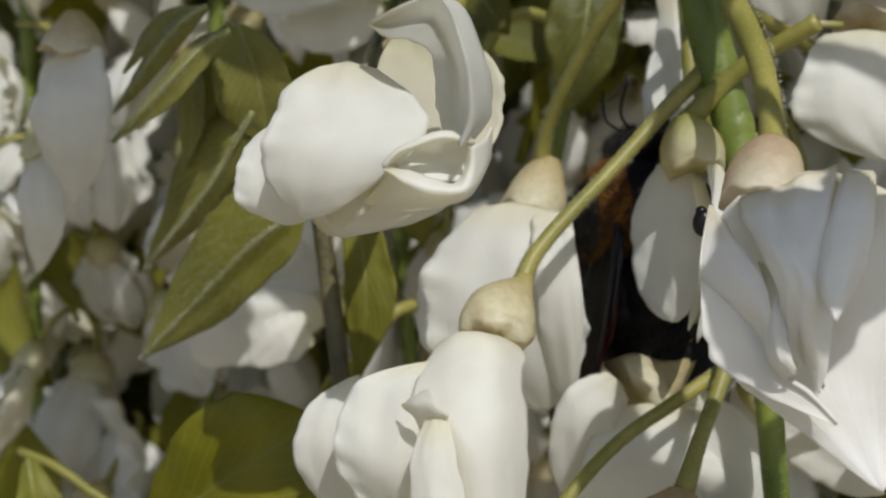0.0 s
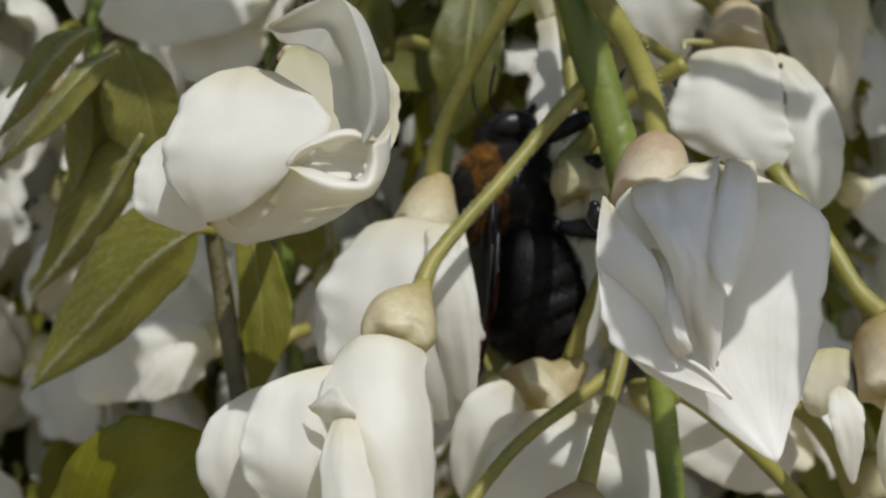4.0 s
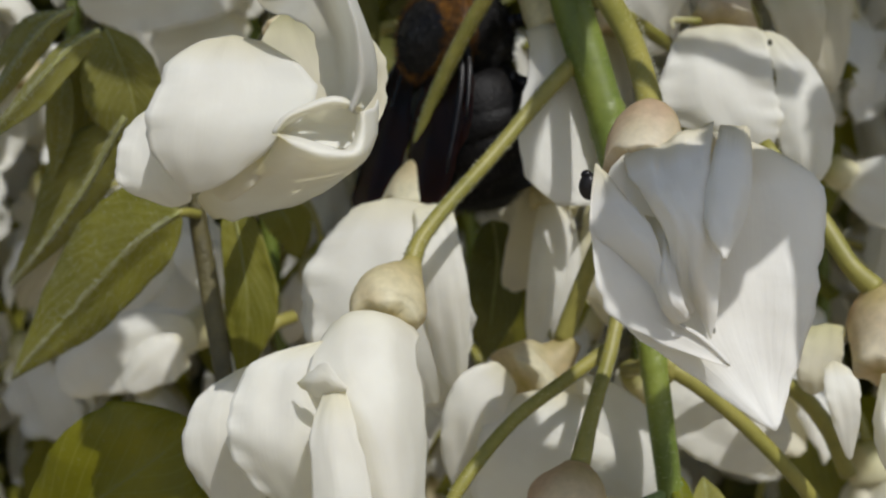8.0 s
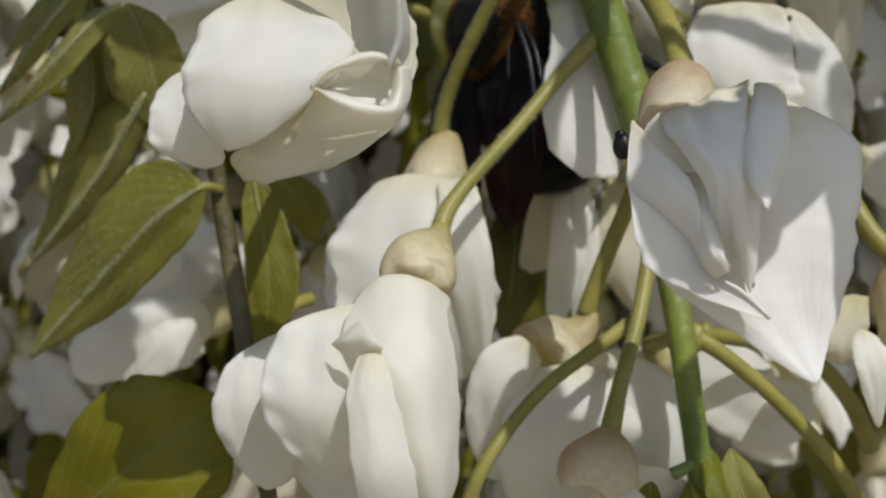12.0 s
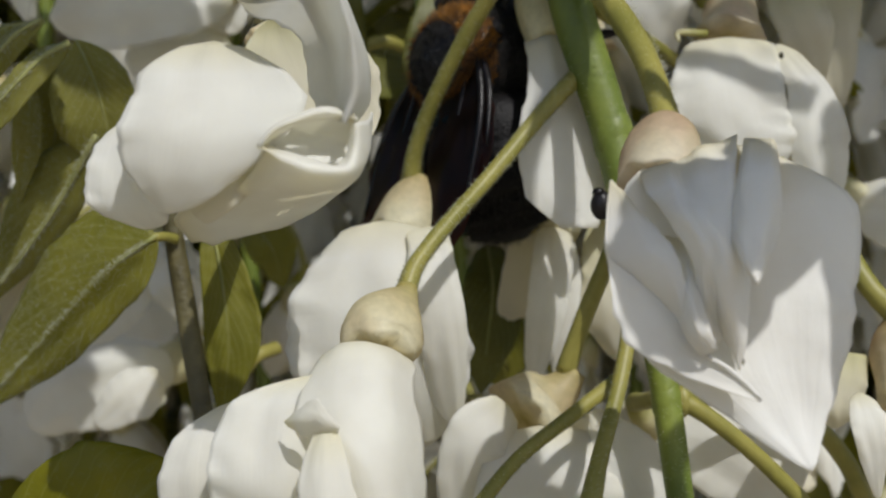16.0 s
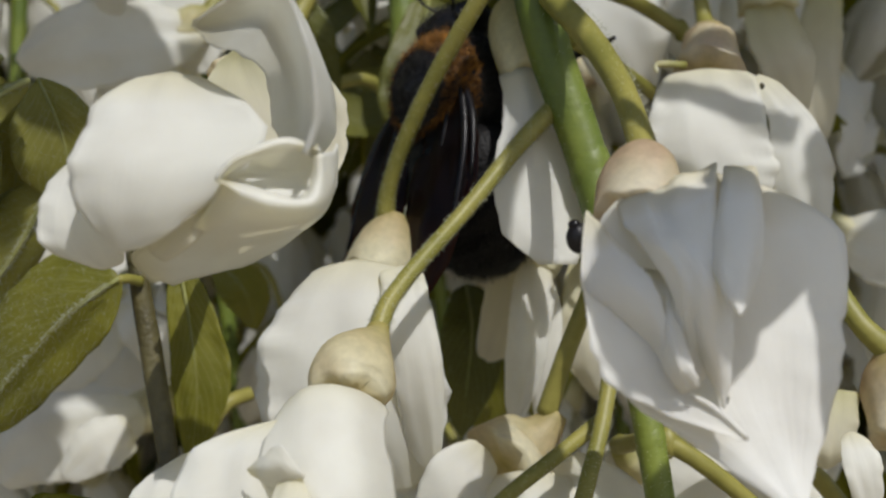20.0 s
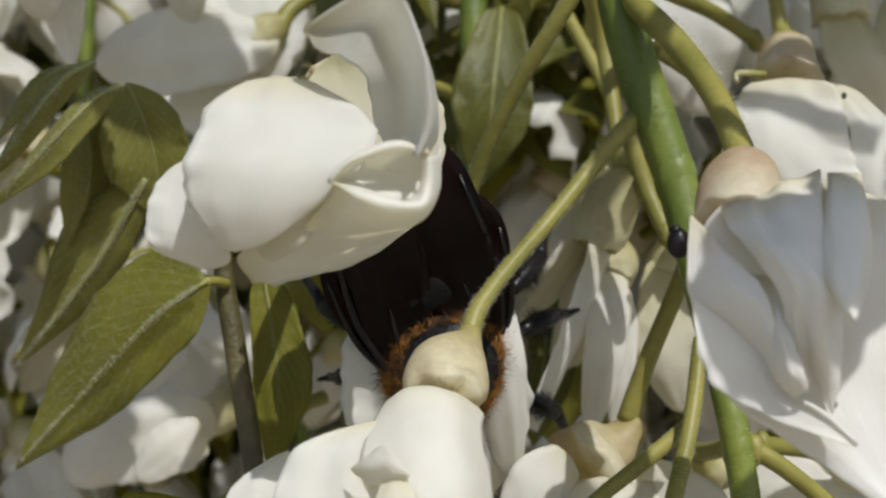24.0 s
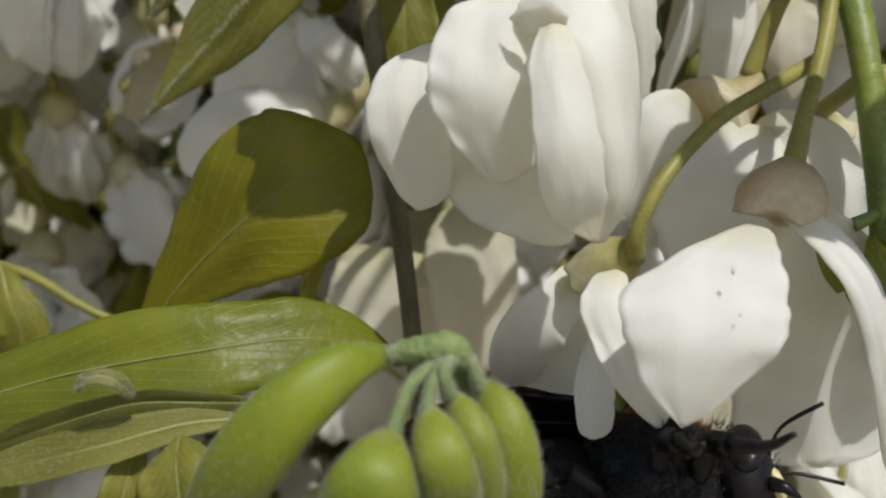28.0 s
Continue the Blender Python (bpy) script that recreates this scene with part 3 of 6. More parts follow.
# the far wing hoods the calyx and hangs down beside the long keel
loft("wing", b, PETAL, [
    [(-6.1, -12.5, -4.9), (-7.8, -15.4, -5.1), (-9.2, -18.8, -7.8), (-8.4, -20.4, -9.1), (-6.8, -21.4, -10.1), (-5.8, -22, -12.9), (-5.1, -22.2, -16.4), (-4.6, -21, -19.5), (-4, -18.2, -22.4)],
    [(-5.1, -12.9, -4.7), (-6.1, -16.6, -4.4), (-6.5, -19.8, -7.4), (-5.5, -21.4, -9.5), (-4.4, -22.3, -11.5), (-3.7, -22.6, -14.3), (-3.3, -22.5, -17), (-3.2, -21.1, -19.8), (-3.5, -18, -22.5)],
    [(-4, -12.9, -4.7), (-3.7, -16.6, -4.6), (-3.8, -19.4, -7.1), (-3, -20.5, -9.5), (-2.6, -20.8, -11.7), (-2.3, -21.1, -14.5), (-2.1, -21.1, -17.1), (-2.3, -20.1, -20), (-3.3, -17.6, -22.4)],
    [(-2.8, -11.4, -5.1), (-1.5, -14, -5.9), (-1.7, -15.8, -7.1), (-1.3, -16.3, -9.4), (-1, -16.5, -11.6), (-0.9, -16.6, -14.3), (-1, -16.6, -16.9), (-1.3, -16.3, -19.7), (-3, -16.5, -22.5)]], wavy=0.05, nu=29, nv=44, seed=17)
loft("keel", b, PETAL, [
    [(-7.6, -21.4, -8.8), (-8.5, -23.4, -11.7), (-8.3, -24.3, -15.1), (-7.9, -23.9, -18.1), (-7, -22.3, -20.9), (-3.9, -18.6, -22.5)],
    [(-7, -21.8, -8.8), (-7, -23.9, -11.7), (-6.5, -24.9, -15.1), (-6.1, -24.5, -18.1), (-5.4, -22.7, -20.6), (-3.8, -18.6, -22.5)],
    [(-6.4, -21.8, -8.9), (-5.4, -23.5, -11.6), (-4.5, -24.2, -15), (-3.9, -23.8, -18), (-3.6, -22.1, -20.5), (-3.7, -18.6, -22.5)]], wavy=0.04, nu=21, nv=34, seed=16)
loft("keel_fold", b, PETAL, [
    [(-9.7, -20.8, -8.8), (-8.6, -22, -7.9), (-7.6, -22.7, -7.2), (-6.9, -22.8, -8), (-6.1, -22.6, -9)],
    [(-9.4, -21, -9.1), (-8.6, -22.2, -8.7), (-7.7, -22.7, -8.4), (-7, -22.8, -8.7), (-6.2, -22.5, -9.1)],
    [(-9.1, -20.9, -9.3), (-8.5, -21.3, -9.7), (-7.9, -21.6, -9.7), (-7, -21.9, -9.5), (-6.2, -22, -9.2)]], wavy=0.02, seed=18)

# ---- flower c: shaded flower ----
c = flower("wisteria_flower", (14.7, -2.0, 21.8), "translucent white flower hanging in shade with creased petals",
    [(10.9, 1.0, 27.2), (11.7, -0.5, 25.0), (13.5, -4.5, 21.4), (14.9, -10.0, 16.5), (15.1, -15.0, 12.5), (15.1, -18.0, 9.6)], [0.67, 1.01, 1.01, 0.93, 0.89, 1.01],
    [(15.0, -18.0, 10.3), (14.8, -18.6, 9.4), (14.5, -19.3, 8.2), (14.2, -20.0, 6.9), (13.9, -20.8, 5.7)], [0.95, 1.95, 2.45, 2.6, 2.5], calyx_mat=CALYX_PINK, seed=21)
sheet("banner", c, PETAL_CREASED, [(17.6, -21.6, 8.3), (17.7, -24.0, 3.2), (18.0, -25.0, -1.2), (18.7, -25.5, -4.8), (20.0, -26.0, -8.4), (21.2, -27.0, -11.2)], [(5.48, 5.12), (7.46, 7.53), (7.53, 6.73), (6.51, 5.05), (3.07, 2.56), (0.18, 0.18)], bulge=0.1, seed=22, ruffle=0.03, uneven=0.03, ends=(0.14, 0.02), nu=25, nv=32, level=True)
loft("wing", c, PETAL_CREASED, [
    [(10.4, -23.6, 5.9), (9.9, -24.8, 3.5), (9.8, -25.6, 1.4), (10, -26.2, -1.1), (10.4, -26.4, -3.2), (12.2, -26.6, -4.8), (14.9, -27, -6), (17.9, -27.8, -7.1)],
    [(10.4, -23.6, 5.9), (10.1, -24.6, 3.5), (10, -25.2, 1.3), (11.4, -25.6, -0.1), (13.6, -26, -2.3), (14.3, -26.4, -4.1), (16.5, -27, -5.4), (18.1, -27.6, -7.1)],
    [(10.5, -23.6, 5.9), (10.1, -24.6, 3.5), (10.2, -25.2, 1.4), (11.6, -25.6, 0), (13.7, -26, -2.1), (14.4, -26.4, -3.9), (16.6, -27, -5.4), (18.1, -27.6, -7)],
    [(10.9, -24, 5.3), (11.3, -25.4, 3.5), (11.9, -26.4, 1.9), (12.8, -27.2, 0.6), (13.7, -27.4, -1.5), (14.2, -27, -3.8), (16.5, -27.4, -5.4), (18.1, -27.8, -7)],
    [(11.4, -23.6, 4.6), (12.4, -25.4, 3.2), (13, -26.6, 2.3), (13.7, -27.6, 0.8), (13.9, -27.8, -1.2), (14.2, -27.2, -3.7), (16.7, -27.4, -5.5), (18.2, -27.8, -7)]], wavy=0.07, nu=33, nv=40, seed=24)
loft("wing_fold", c, PETAL_CREASED, [
    [(13.4, -24.6, 2.5), (13.9, -26, 0.2), (13.9, -27, -1.7), (14, -27.4, -3.3), (14.8, -27.2, -4.5)],
    [(14.3, -25.4, 2.2), (14.2, -27.2, 0.4), (14, -28.4, -1.6), (14.3, -28.6, -3.1), (15.1, -27.8, -4.3)],
    [(15.1, -25.2, 2.1), (14.8, -27, 0.4), (14.8, -28.2, -1.5), (15.2, -28.4, -3.1), (15.7, -27.8, -4)]], wavy=0.06, seed=27)
# the keel, one long crumpled petal from under the calyx to two tips
loft("keel", c, PETAL_CREASED, [
    [(12.4, -22.6, 6.1), (12.6, -24.2, 4.9), (13.2, -26.6, 3.2), (14.1, -27.8, 1.2), (14.4, -27.6, -0.7), (15, -27, -2.7), (15.6, -26.6, -4.1)],
    [(13.8, -22.8, 6.9), (13.7, -25.2, 5.3), (13.8, -28, 3.5), (14.3, -29, 1.4), (14.8, -28.4, -0.7), (15.5, -27.4, -2.5), (15.9, -26.7, -3.7)],
    [(14.6, -22.6, 7.3), (14.4, -25.2, 5.5), (14.4, -28.2, 3.6), (14.9, -29.2, 1.5), (15.4, -28.5, -0.7), (15.9, -27.4, -2.4), (16.1, -26.8, -3.3)],
    [(15.6, -22.9, 7.8), (15.5, -25.4, 5.7), (15.3, -28.4, 3.6), (15.6, -29.6, 1.6), (16.1, -29, -1), (16.6, -27.8, -3.3), (17.1, -26.8, -5.3)],
    [(17, -22.4, 8.3), (16.7, -24.9, 6.1), (16.3, -27.6, 3.6), (16.6, -28.8, 1.1), (17.2, -28.4, -1), (17.5, -27.4, -3), (17.4, -26.6, -5.1)],
    [(18.4, -22.4, 8.7), (17.7, -24.8, 6.3), (17.2, -27, 3.6), (17.3, -28, 0.9), (17.7, -27.8, -1.1), (17.7, -27.2, -3), (17.4, -26.6, -5.1)]], wavy=0.17, nu=41, nv=44, seed=25)
loft("wing", c, PETAL_CREASED, [
    [(18.8, -22.6, 8.5), (17.6, -25.4, 6.2), (16.7, -27.4, 4), (16.3, -28.8, 2.2), (16.5, -30, 0.8), (17, -31, -0.4)],
    [(19.1, -23, 8.5), (18, -26, 6.1), (17.2, -28.4, 3.9), (16.7, -29.8, 2.2), (16.6, -30.8, 0.9), (17, -31.2, -0.3)],
    [(20.2, -23, 8.4), (19.4, -26, 5.8), (18.6, -28.4, 3.8), (17.9, -29.8, 2.2), (17.4, -30.8, 0.9), (17, -31.2, -0.3)],
    [(20.8, -22.6, 8.2), (20.3, -25, 5.5), (19.7, -27, 3.5), (18.9, -28.4, 1.8), (18, -29.8, 0.8), (17, -31, -0.4)]], wavy=0.05, nu=29, nv=30, seed=26)

# ---- flower d ----
dd = flower("wisteria_flower", (27.3, 16.0, 35.9), "white flower with a small brown spot, hanging from a pink calyx",
    [(27.6, 20.0, 37.2), (28.2, 19.0, 32.9), (28.5, 18.0, 28.7), (28.6, 17.0, 26.8)], [0.6, 0.65, 0.75, 1.0],
    [(28.7, 17.0, 27.5), (28.7, 17.0, 26.2), (28.5, 16.0, 24.1), (28.1, 15.0, 22.3)], [1.0, 2.35, 2.8, 3.25], calyx_mat=CALYX_PINK, seed=31)
tube("sepal", dd, CALYX_GREEN, [(24.8, 10.6, 22.0), (23.1, 10.0, 22.0), (22.1, 10.0, 21.9), (22.1, 9.6, 21.1)], [0.36, 0.31, 0.25, 0.10], 8, 12)
sheet("banner", dd, PETAL, [(26.7, 10.0, 21.5), (25.8, 8.6, 17.8), (25.6, 7.6, 14.5), (26.8, 7.5, 11.6), (29.3, 8.0, 9.5)], [(3.51, 3.51), (4.68, 5.32), (5.43, 5.64), (4.36, 4.90), (1.06, 1.81)], bulge=0.2, seed=32, uneven=0.035, nu=21, level=True)
sheet("wing", dd, PETAL, [(31.2, 10.0, 20.9), (33.5, 8.6, 16.7), (34.0, 8.0, 12.9), (34.5, 8.6, 9.3), (34.8, 9.6, 5.9)], [(1.05, 1.05), (2.11, 1.90), (2.95, 2.64), (2.64, 2.43), (0.95, 1.05)], bulge=0.25, seed=33, level=True)
ball("spot", dd, TWIG, (30.5, 7.0, 19.3), (0.22, 0.12, 0.3), label="small brown spot")

# ---- flower e ----
e = flower("wisteria_flower", (-1.2, 10.0, 8.8), "white flower behind the bell flower, on a curved pedicel",
    [(9.1, 0.0, 30.6), (8.0, 0.0, 28.5), (5.7, 1.0, 24.9), (2.6, 4.0, 20.2), (-0.1, 7.0, 15.2), (-1.6, 9.0, 11.4), (-2.0, 10.0, 8.8)], [0.72, 0.72, 0.72, 0.7, 0.7, 0.72, 0.9],
    [(-1.1, 10.0, 9.1), (-1.4, 9.8, 8.1), (-1.9, 9.4, 6.6), (-2.3, 9.0, 5.1), (-2.8, 8.6, 3.7)], [0.9, 1.65, 2.4, 2.85, 2.85], CALYX, seed=41)
sheet("banner", e, PETAL, [(-4.0, 5.0, 4.9), (-4.9, 3.4, 0.8), (-4.9, 2.6, -3.7), (-4.0, 3.2, -8.7), (-0.7, 5.5, -14.2)], [(3.15, 3.05), (5.58, 6.09), (7.61, 7.41), (7.00, 6.70), (1.73, 1.52)], bulge=0.25, seed=42, uneven=0.03, nu=21, level=True)
sheet("wing", e, PETAL, [(-0.5, 4.0, 4.3), (0.5, 1.0, -0.2), (1.2, 1.0, -5.6), (1.7, 4.0, -12.5)], [(2.01, 1.51), (2.51, 1.51), (2.51, 1.41), (1.31, 0.60)], bulge=0.3, seed=43, level=True)

# ---- flower f and its neighbour, below ----
ff = flower("wisteria_flower", (15.1, -2.0, -5.8), "open white flower with a drooping banner and a bright front wing",
    [(15.7, -2.0, -1.4), (14.1, -5.0, -7.6), (12.1, -8.0, -12.7), (10.8, -10.0, -16.7)], [0.62, 0.62, 0.64, 0.85],
    [(10.7, -10.0, -16.4), (10.4, -10.5, -17.7), (9.9, -11.0, -19.2), (9.5, -11.0, -20.5)], [0.96, 2.49, 3.21, 2.97], calyx_mat=CALYX_PINK, seed=51)
sheet("wing", ff, PETAL, [(6.3, -16.0, -21.0), (3.6, -20.0, -23.0), (2.4, -22.5, -25.4), (2.0, -23.5, -28.0), (1.7, -23.0, -30.7), (1.4, -22.0, -33.5)], [(0.55, 1.51), (2.26, 3.84), (4.80, 5.21), (4.53, 4.87), (2.95, 3.29), (0.34, 0.69)], bulge=0.08, ruffle=0.04, uneven=0.025, nu=21, seed=52, level=True)
sheet("wing", ff, PETAL, [(-1.6, -12.0, -24.3), (-2.6, -14.0, -26.6), (-2.0, -15.0, -29.2), (-0.8, -16.0, -31.7), (0.9, -16.0, -34.5)], [(1.38, 0.76), (1.64, 1.91), (1.45, 2.29), (1.34, 2.29), (0.53, 0.96)], bulge=0.2, seed=53, level=True)
sheet("wing", ff, PETAL, [(-3.1, -10.0, -29.1), (-3.3, -12.0, -32.2), (-3.0, -13.0, -35.9)], [(0.24, 0.40), (0.95, 1.83), (1.03, 1.19)], bulge=0.2, seed=54, level=True)
sheet("banner", ff, PETAL, [(10.6, -9.0, -20.1), (14.2, -4.0, -25.0), (16.8, 1.0, -31.8), (17.8, 5.0, -40.7)], [2.25, 5.41, 7.21, 6.76], bulge=-0.2, seed=55)
sheet("banner_rim", ff, PETAL, [(10.2, -12.0, -19.8), (12.5, -15.0, -22.4), (14.8, -15.0, -26.1), (17.3, -12.0, -32.4), (19.6, -8.0, -39.3)], [1.35, 1.35, 1.32, 1.39, 1.01], face=(0.3, -1, 0.2), bulge=0.4, seed=56)
for at, r in (((3.8, -23.8, -23.9), 0.12), ((4.2, -24.2, -26.5), 0.07)):
    ball("blemish", ff, BLEMISH, at, (r, 0.1, r * 1.8), lumps=0.1, label="small brownish blemish")
fg = flower("wisteria_flower", (14.6, -1.0, -8.1), "half-open white flower on a long bent pedicel",
    [(14.7, -2.0, -7.8), (10.6, -5.0, -10.3), (5.8, -8.0, -13.4), (1.8, -11.0, -17.6), (-0.0, -11.0, -21.2), (-0.1, -9.0, -23.4)], [0.62, 0.58, 0.55, 0.55, 0.58, 0.9],
    [(-0.1, -9.0, -23.0), (-1.0, -8.0, -23.6), (-2.1, -7.0, -24.3), (-3.2, -6.0, -25.4)], [1.07, 1.81, 1.97, 1.81], CALYX_GREEN, seed=61)
sheet("wing", fg, PETAL, [(-3.2, -4.0, -25.1), (-5.2, -5.0, -27.2), (-7.2, -4.0, -29.9), (-8.5, 0.0, -33.9)], [1.72, 1.98, 2.59, 1.72], bulge=0.2, seed=62)
sheet("keel", fg, PETAL, [(-2.9, -3.0, -25.9), (-4.2, -2.0, -30.0), (-5.8, 0.0, -34.2), (-6.0, 2.0, -39.1)], [1.74, 3.05, 3.27, 0.87], bulge=0.2, seed=63)

# ---- flower g: behind the crossing pedicels ----
g = flower("wisteria_flower", (14.0, 6.0, -1.8), "white flower lying behind the crossing pedicels",
    [(15.9, 0.0, 6.6), (14.9, 3.0, 2.5), (12.7, 5.0, -3.4), (11.2, 6.0, -8.1)], [0.69, 0.74, 0.78, 0.92],
    [(12.2, 6.0, -8.0), (10.6, 6.0, -9.8), (9.1, 6.0, -10.8), (7.5, 5.0, -12.0)], [0.9, 1.9, 3.2, 3.7], CALYX, seed=71)
sheet("wing", g, PETAL, [(6.1, 3.0, -10.7), (3.5, 1.0, -13.0), (2.5, 2.0, -17.1), (4.6, 4.0, -22.5)], [1.49, 2.74, 2.49, 2.49], bulge=0.24, seed=72)
sheet("banner", g, PETAL, [(9.1, 3.0, -12.3), (9.1, 0.0, -16.8), (10.4, 1.0, -22.4), (11.2, 4.0, -28.1)], [3.45, 6.16, 6.90, 2.96], bulge=0.2, seed=73)
sheet("wing", g, PETAL, [(11.7, 4.0, -11.9), (14.7, 0.0, -15.3), (17.1, 0.0, -20.2), (18.1, 3.0, -25.8)], [1.97, 3.45, 2.96, 1.48], bulge=0.2, seed=74)
g2 = flower("wisteria_flower", (18.8, 4.0, -8.3), "white flower behind the green raceme stem",
    [(18.0, -3.0, -9.2), (17.5, 2.0, -10.2), (17.4, 8.0, -11.0)], [0.71, 0.71, 0.81],
    [(17.4, 8.0, -10.8), (18.6, 9.0, -11.9), (20.2, 9.0, -13.0)], [0.84, 1.58, 1.79], CALYX_GREEN, seed=75)
sheet("banner", g2, PETAL, [(19.7, 9.0, -11.9), (23.5, 7.0, -14.3), (27.9, 8.0, -17.1), (33.3, 10.0, -17.5)], [3.16, 3.95, 3.69, 2.11], bulge=0.2, seed=76)
sheet("wing", g2, PETAL, [(18.3, 10.0, -10.4), (19.2, 9.0, -15.1), (20.9, 10.0, -20.1)], [1.61, 2.95, 2.15], bulge=0.2, seed=77)

# ---- flower k: at the far side of the stem ----
k = flower("wisteria_flower", (31.5, -4.0, 2.2), "white flower hanging from a pinkish calyx on a long pedicel",
    [(29.0, 4.0, 9.6), (33.1, 1.0, 2.8), (35.0, -1.0, -1.1), (36.9, -1.5, -3.2)], [0.82, 0.86, 0.86, 1.06],
    [(37.1, -1.5, -2.9), (37.4, -1.5, -4.4), (37.5, -2, -6.3), (37.1, -3, -8.3), (36.5, -4, -10)], [1.0, 2.4, 2.95, 2.6, 2.1], calyx_mat=CALYX_PINK, seed=81)
sheet("sepal", k, CALYX_PINK, [(39.7, -3, -4.4), (40.8, -4, -5), (41.7, -4.5, -6.2), (42.8, -4, -7.5)], [1.2, 1.7, 1.5, 0.5], face=(0.2, -1, 0.5), bulge=0.4, seed=82)
sheet("banner", k, PETAL_CREAM, [(39.9, -1, -8.7), (41.4, 1, -12.3), (41.7, 1, -16.2), (41.1, 0, -20.9)], [1.6, 3.2, 3.5, 2.2], bulge=-0.15, seed=85)
loft("banner_rim", k, PETAL, [
    [(38, -6, -7.1), (39.1, -8, -9.5), (39.7, -9, -12.1), (40, -9, -15.6), (41, -7, -19.5)],
    [(38.6, -7, -6.5), (39.9, -9.5, -8.1), (40.5, -11, -11), (40.7, -11, -14.4), (41.4, -9, -19.1)],
    [(40.7, -4, -6.6), (43.5, -5, -8), (45, -5, -11.7), (45.4, -5, -15.4), (45, -4, -20.2)]], wavy=0.07, seed=83)
loft("keel", k, PETAL, [
    [(36.2, -5, -10), (34.4, -8, -13.5), (34.7, -8.5, -16), (36.9, -7, -19.5)],
    [(36.6, -6, -9.9), (35.2, -9.5, -13.3), (35.8, -10, -15.9), (38, -8, -19.1)],
    [(37.7, -5, -10.5), (36.7, -8, -13.7), (38, -8, -16.6), (39.8, -7, -19.2)]], wavy=0.06, seed=84)
sheet("wing", k, PETAL, [(32, -6, -8.9), (31.9, -8, -11), (32.3, -8, -13.7), (32.9, -7, -16.7)], [(0.9, 1.0), (1.3, 1.5), (1.1, 1.0), (0.2, 0.2)], bulge=0.15, ruffle=0.08, seed=86, level=True, ends=(0.12, 0.02))
sheet("wing", k, PETAL_CREAM, [(33.1, -1, -6.2), (32.3, -2, -8.1), (31.8, -2, -10.5), (31.9, -1, -12.2)], [1.5, 1.9, 1.7, 0.7], bulge=0.2, seed=87, level=True)
kp = stem("side_pedicel", [(18.1, -4.0, -9.1), (21.1, -4.0, -10.9), (25.6, -3.0, -14.6), (30.6, -2.0, -19.8), (34.2, 0.0, -24.6)], [0.80, 0.68, 0.66, 0.66, 0.66], "yellow-green pedicel branching off the stem", PEDICEL, "pedicel", nodes=(3,))
kp2 = stem("side_pedicel", [(18.5, -2.0, -9.3), (24.9, 2.0, -10.2), (31.6, 6.0, -12.1), (35.5, 7.0, -15.9), (38.0, 8.0, -20.8)], [0.71, 0.71, 0.76, 0.81, 0.81], "yellow-green pedicel bending behind the shaded flower", PEDICEL, "pedicel", nodes=(3,))


for pts, r in (([(11.9, 2.0, 28.3), (17.0, 10.0, 29.0), (22.4, 18.0, 29.6), (28.1, 24.0, 28.3)], [0.79, 0.74, 0.74, 0.74]), ([(13.8, 4.0, 22.8), (18.4, 10.0, 21.9), (24.5, 18.0, 20.2)], [0.66, 0.66, 0.66]),
        ([(9.1, 10.0, 30.2), (10.7, 12.0, 24.9), (11.5, 10.0, 16.3)], [0.81, 0.76, 0.71]), ([(11.8, 8.0, 17.0), (13.6, 8.0, 11.5), (14.9, 6.0, 7.2)], [0.69, 0.79, 0.69]), ([(-6.8, 26.0, 38.5), (-9.2, 27.0, 34.6), (-11.1, 26.0, 30.2), (-11.9, 22.0, 25.1), (-12.7, 18.0, 19.9)], [1.07, 1.01, 0.95, 0.95, 0.95]),
        ([(-15.5, 22.0, -6.8), (-17.6, 20.0, -7.8), (-19.9, 20.0, -11.4)], [0.70, 0.70, 0.70]), ([(-10.0, 30.0, 20.0), (-7.9, 30.0, 24.1), (-5.0, 30.0, 25.3), (-2.1, 32.0, 24.7)], [0.70, 0.70, 0.70, 0.70])):
    stem("side_pedicel", pts, r, "yellow-green pedicel between the flowers", PEDICEL, "pedicel", nodes=(38,))
beetle = thing("small_beetle", (10.4, -20.0, 4.6), "tiny shiny black beetle on a petal edge", "beetle")

# ---- leaves ----
def leaflet(name, at, label, spine, half, mat=LEAF, stalk=None, stalk_r=None, rib=0.13, face=(0, -1, 0), bulge=0.35, down=0, **more):
    ob = thing(name, at, label, "leaf", "wisteria leaves")
    blade = sheet("blade", ob, mat, spine, half, face, bulge, thick=0.16, nu=19, nv=30, **more)
    toward = unit(np.asarray(face, float))
    wide = max(np.ravel(half)) * bulge * 0.62
    ridge = spline(spine, 9) + toward * (0.05 + wide * np.sin(np.linspace(0.2, 3.0, 9)) ** 0.7)[:, None]
    tube("midrib", ob, RIB, ridge[:-1], np.linspace(rib * 1.5, rib * 0.35, 8), 6, 18, seed=more.get("seed", 1), label="pale raised midrib")
    if stalk:
        tube("petiole", ob, PEDICEL, stalk, stalk_r, 8, 8)
    if down:
        fuzz(blade, down, 0.34, more.get("seed", 1) + 7)
    return ob


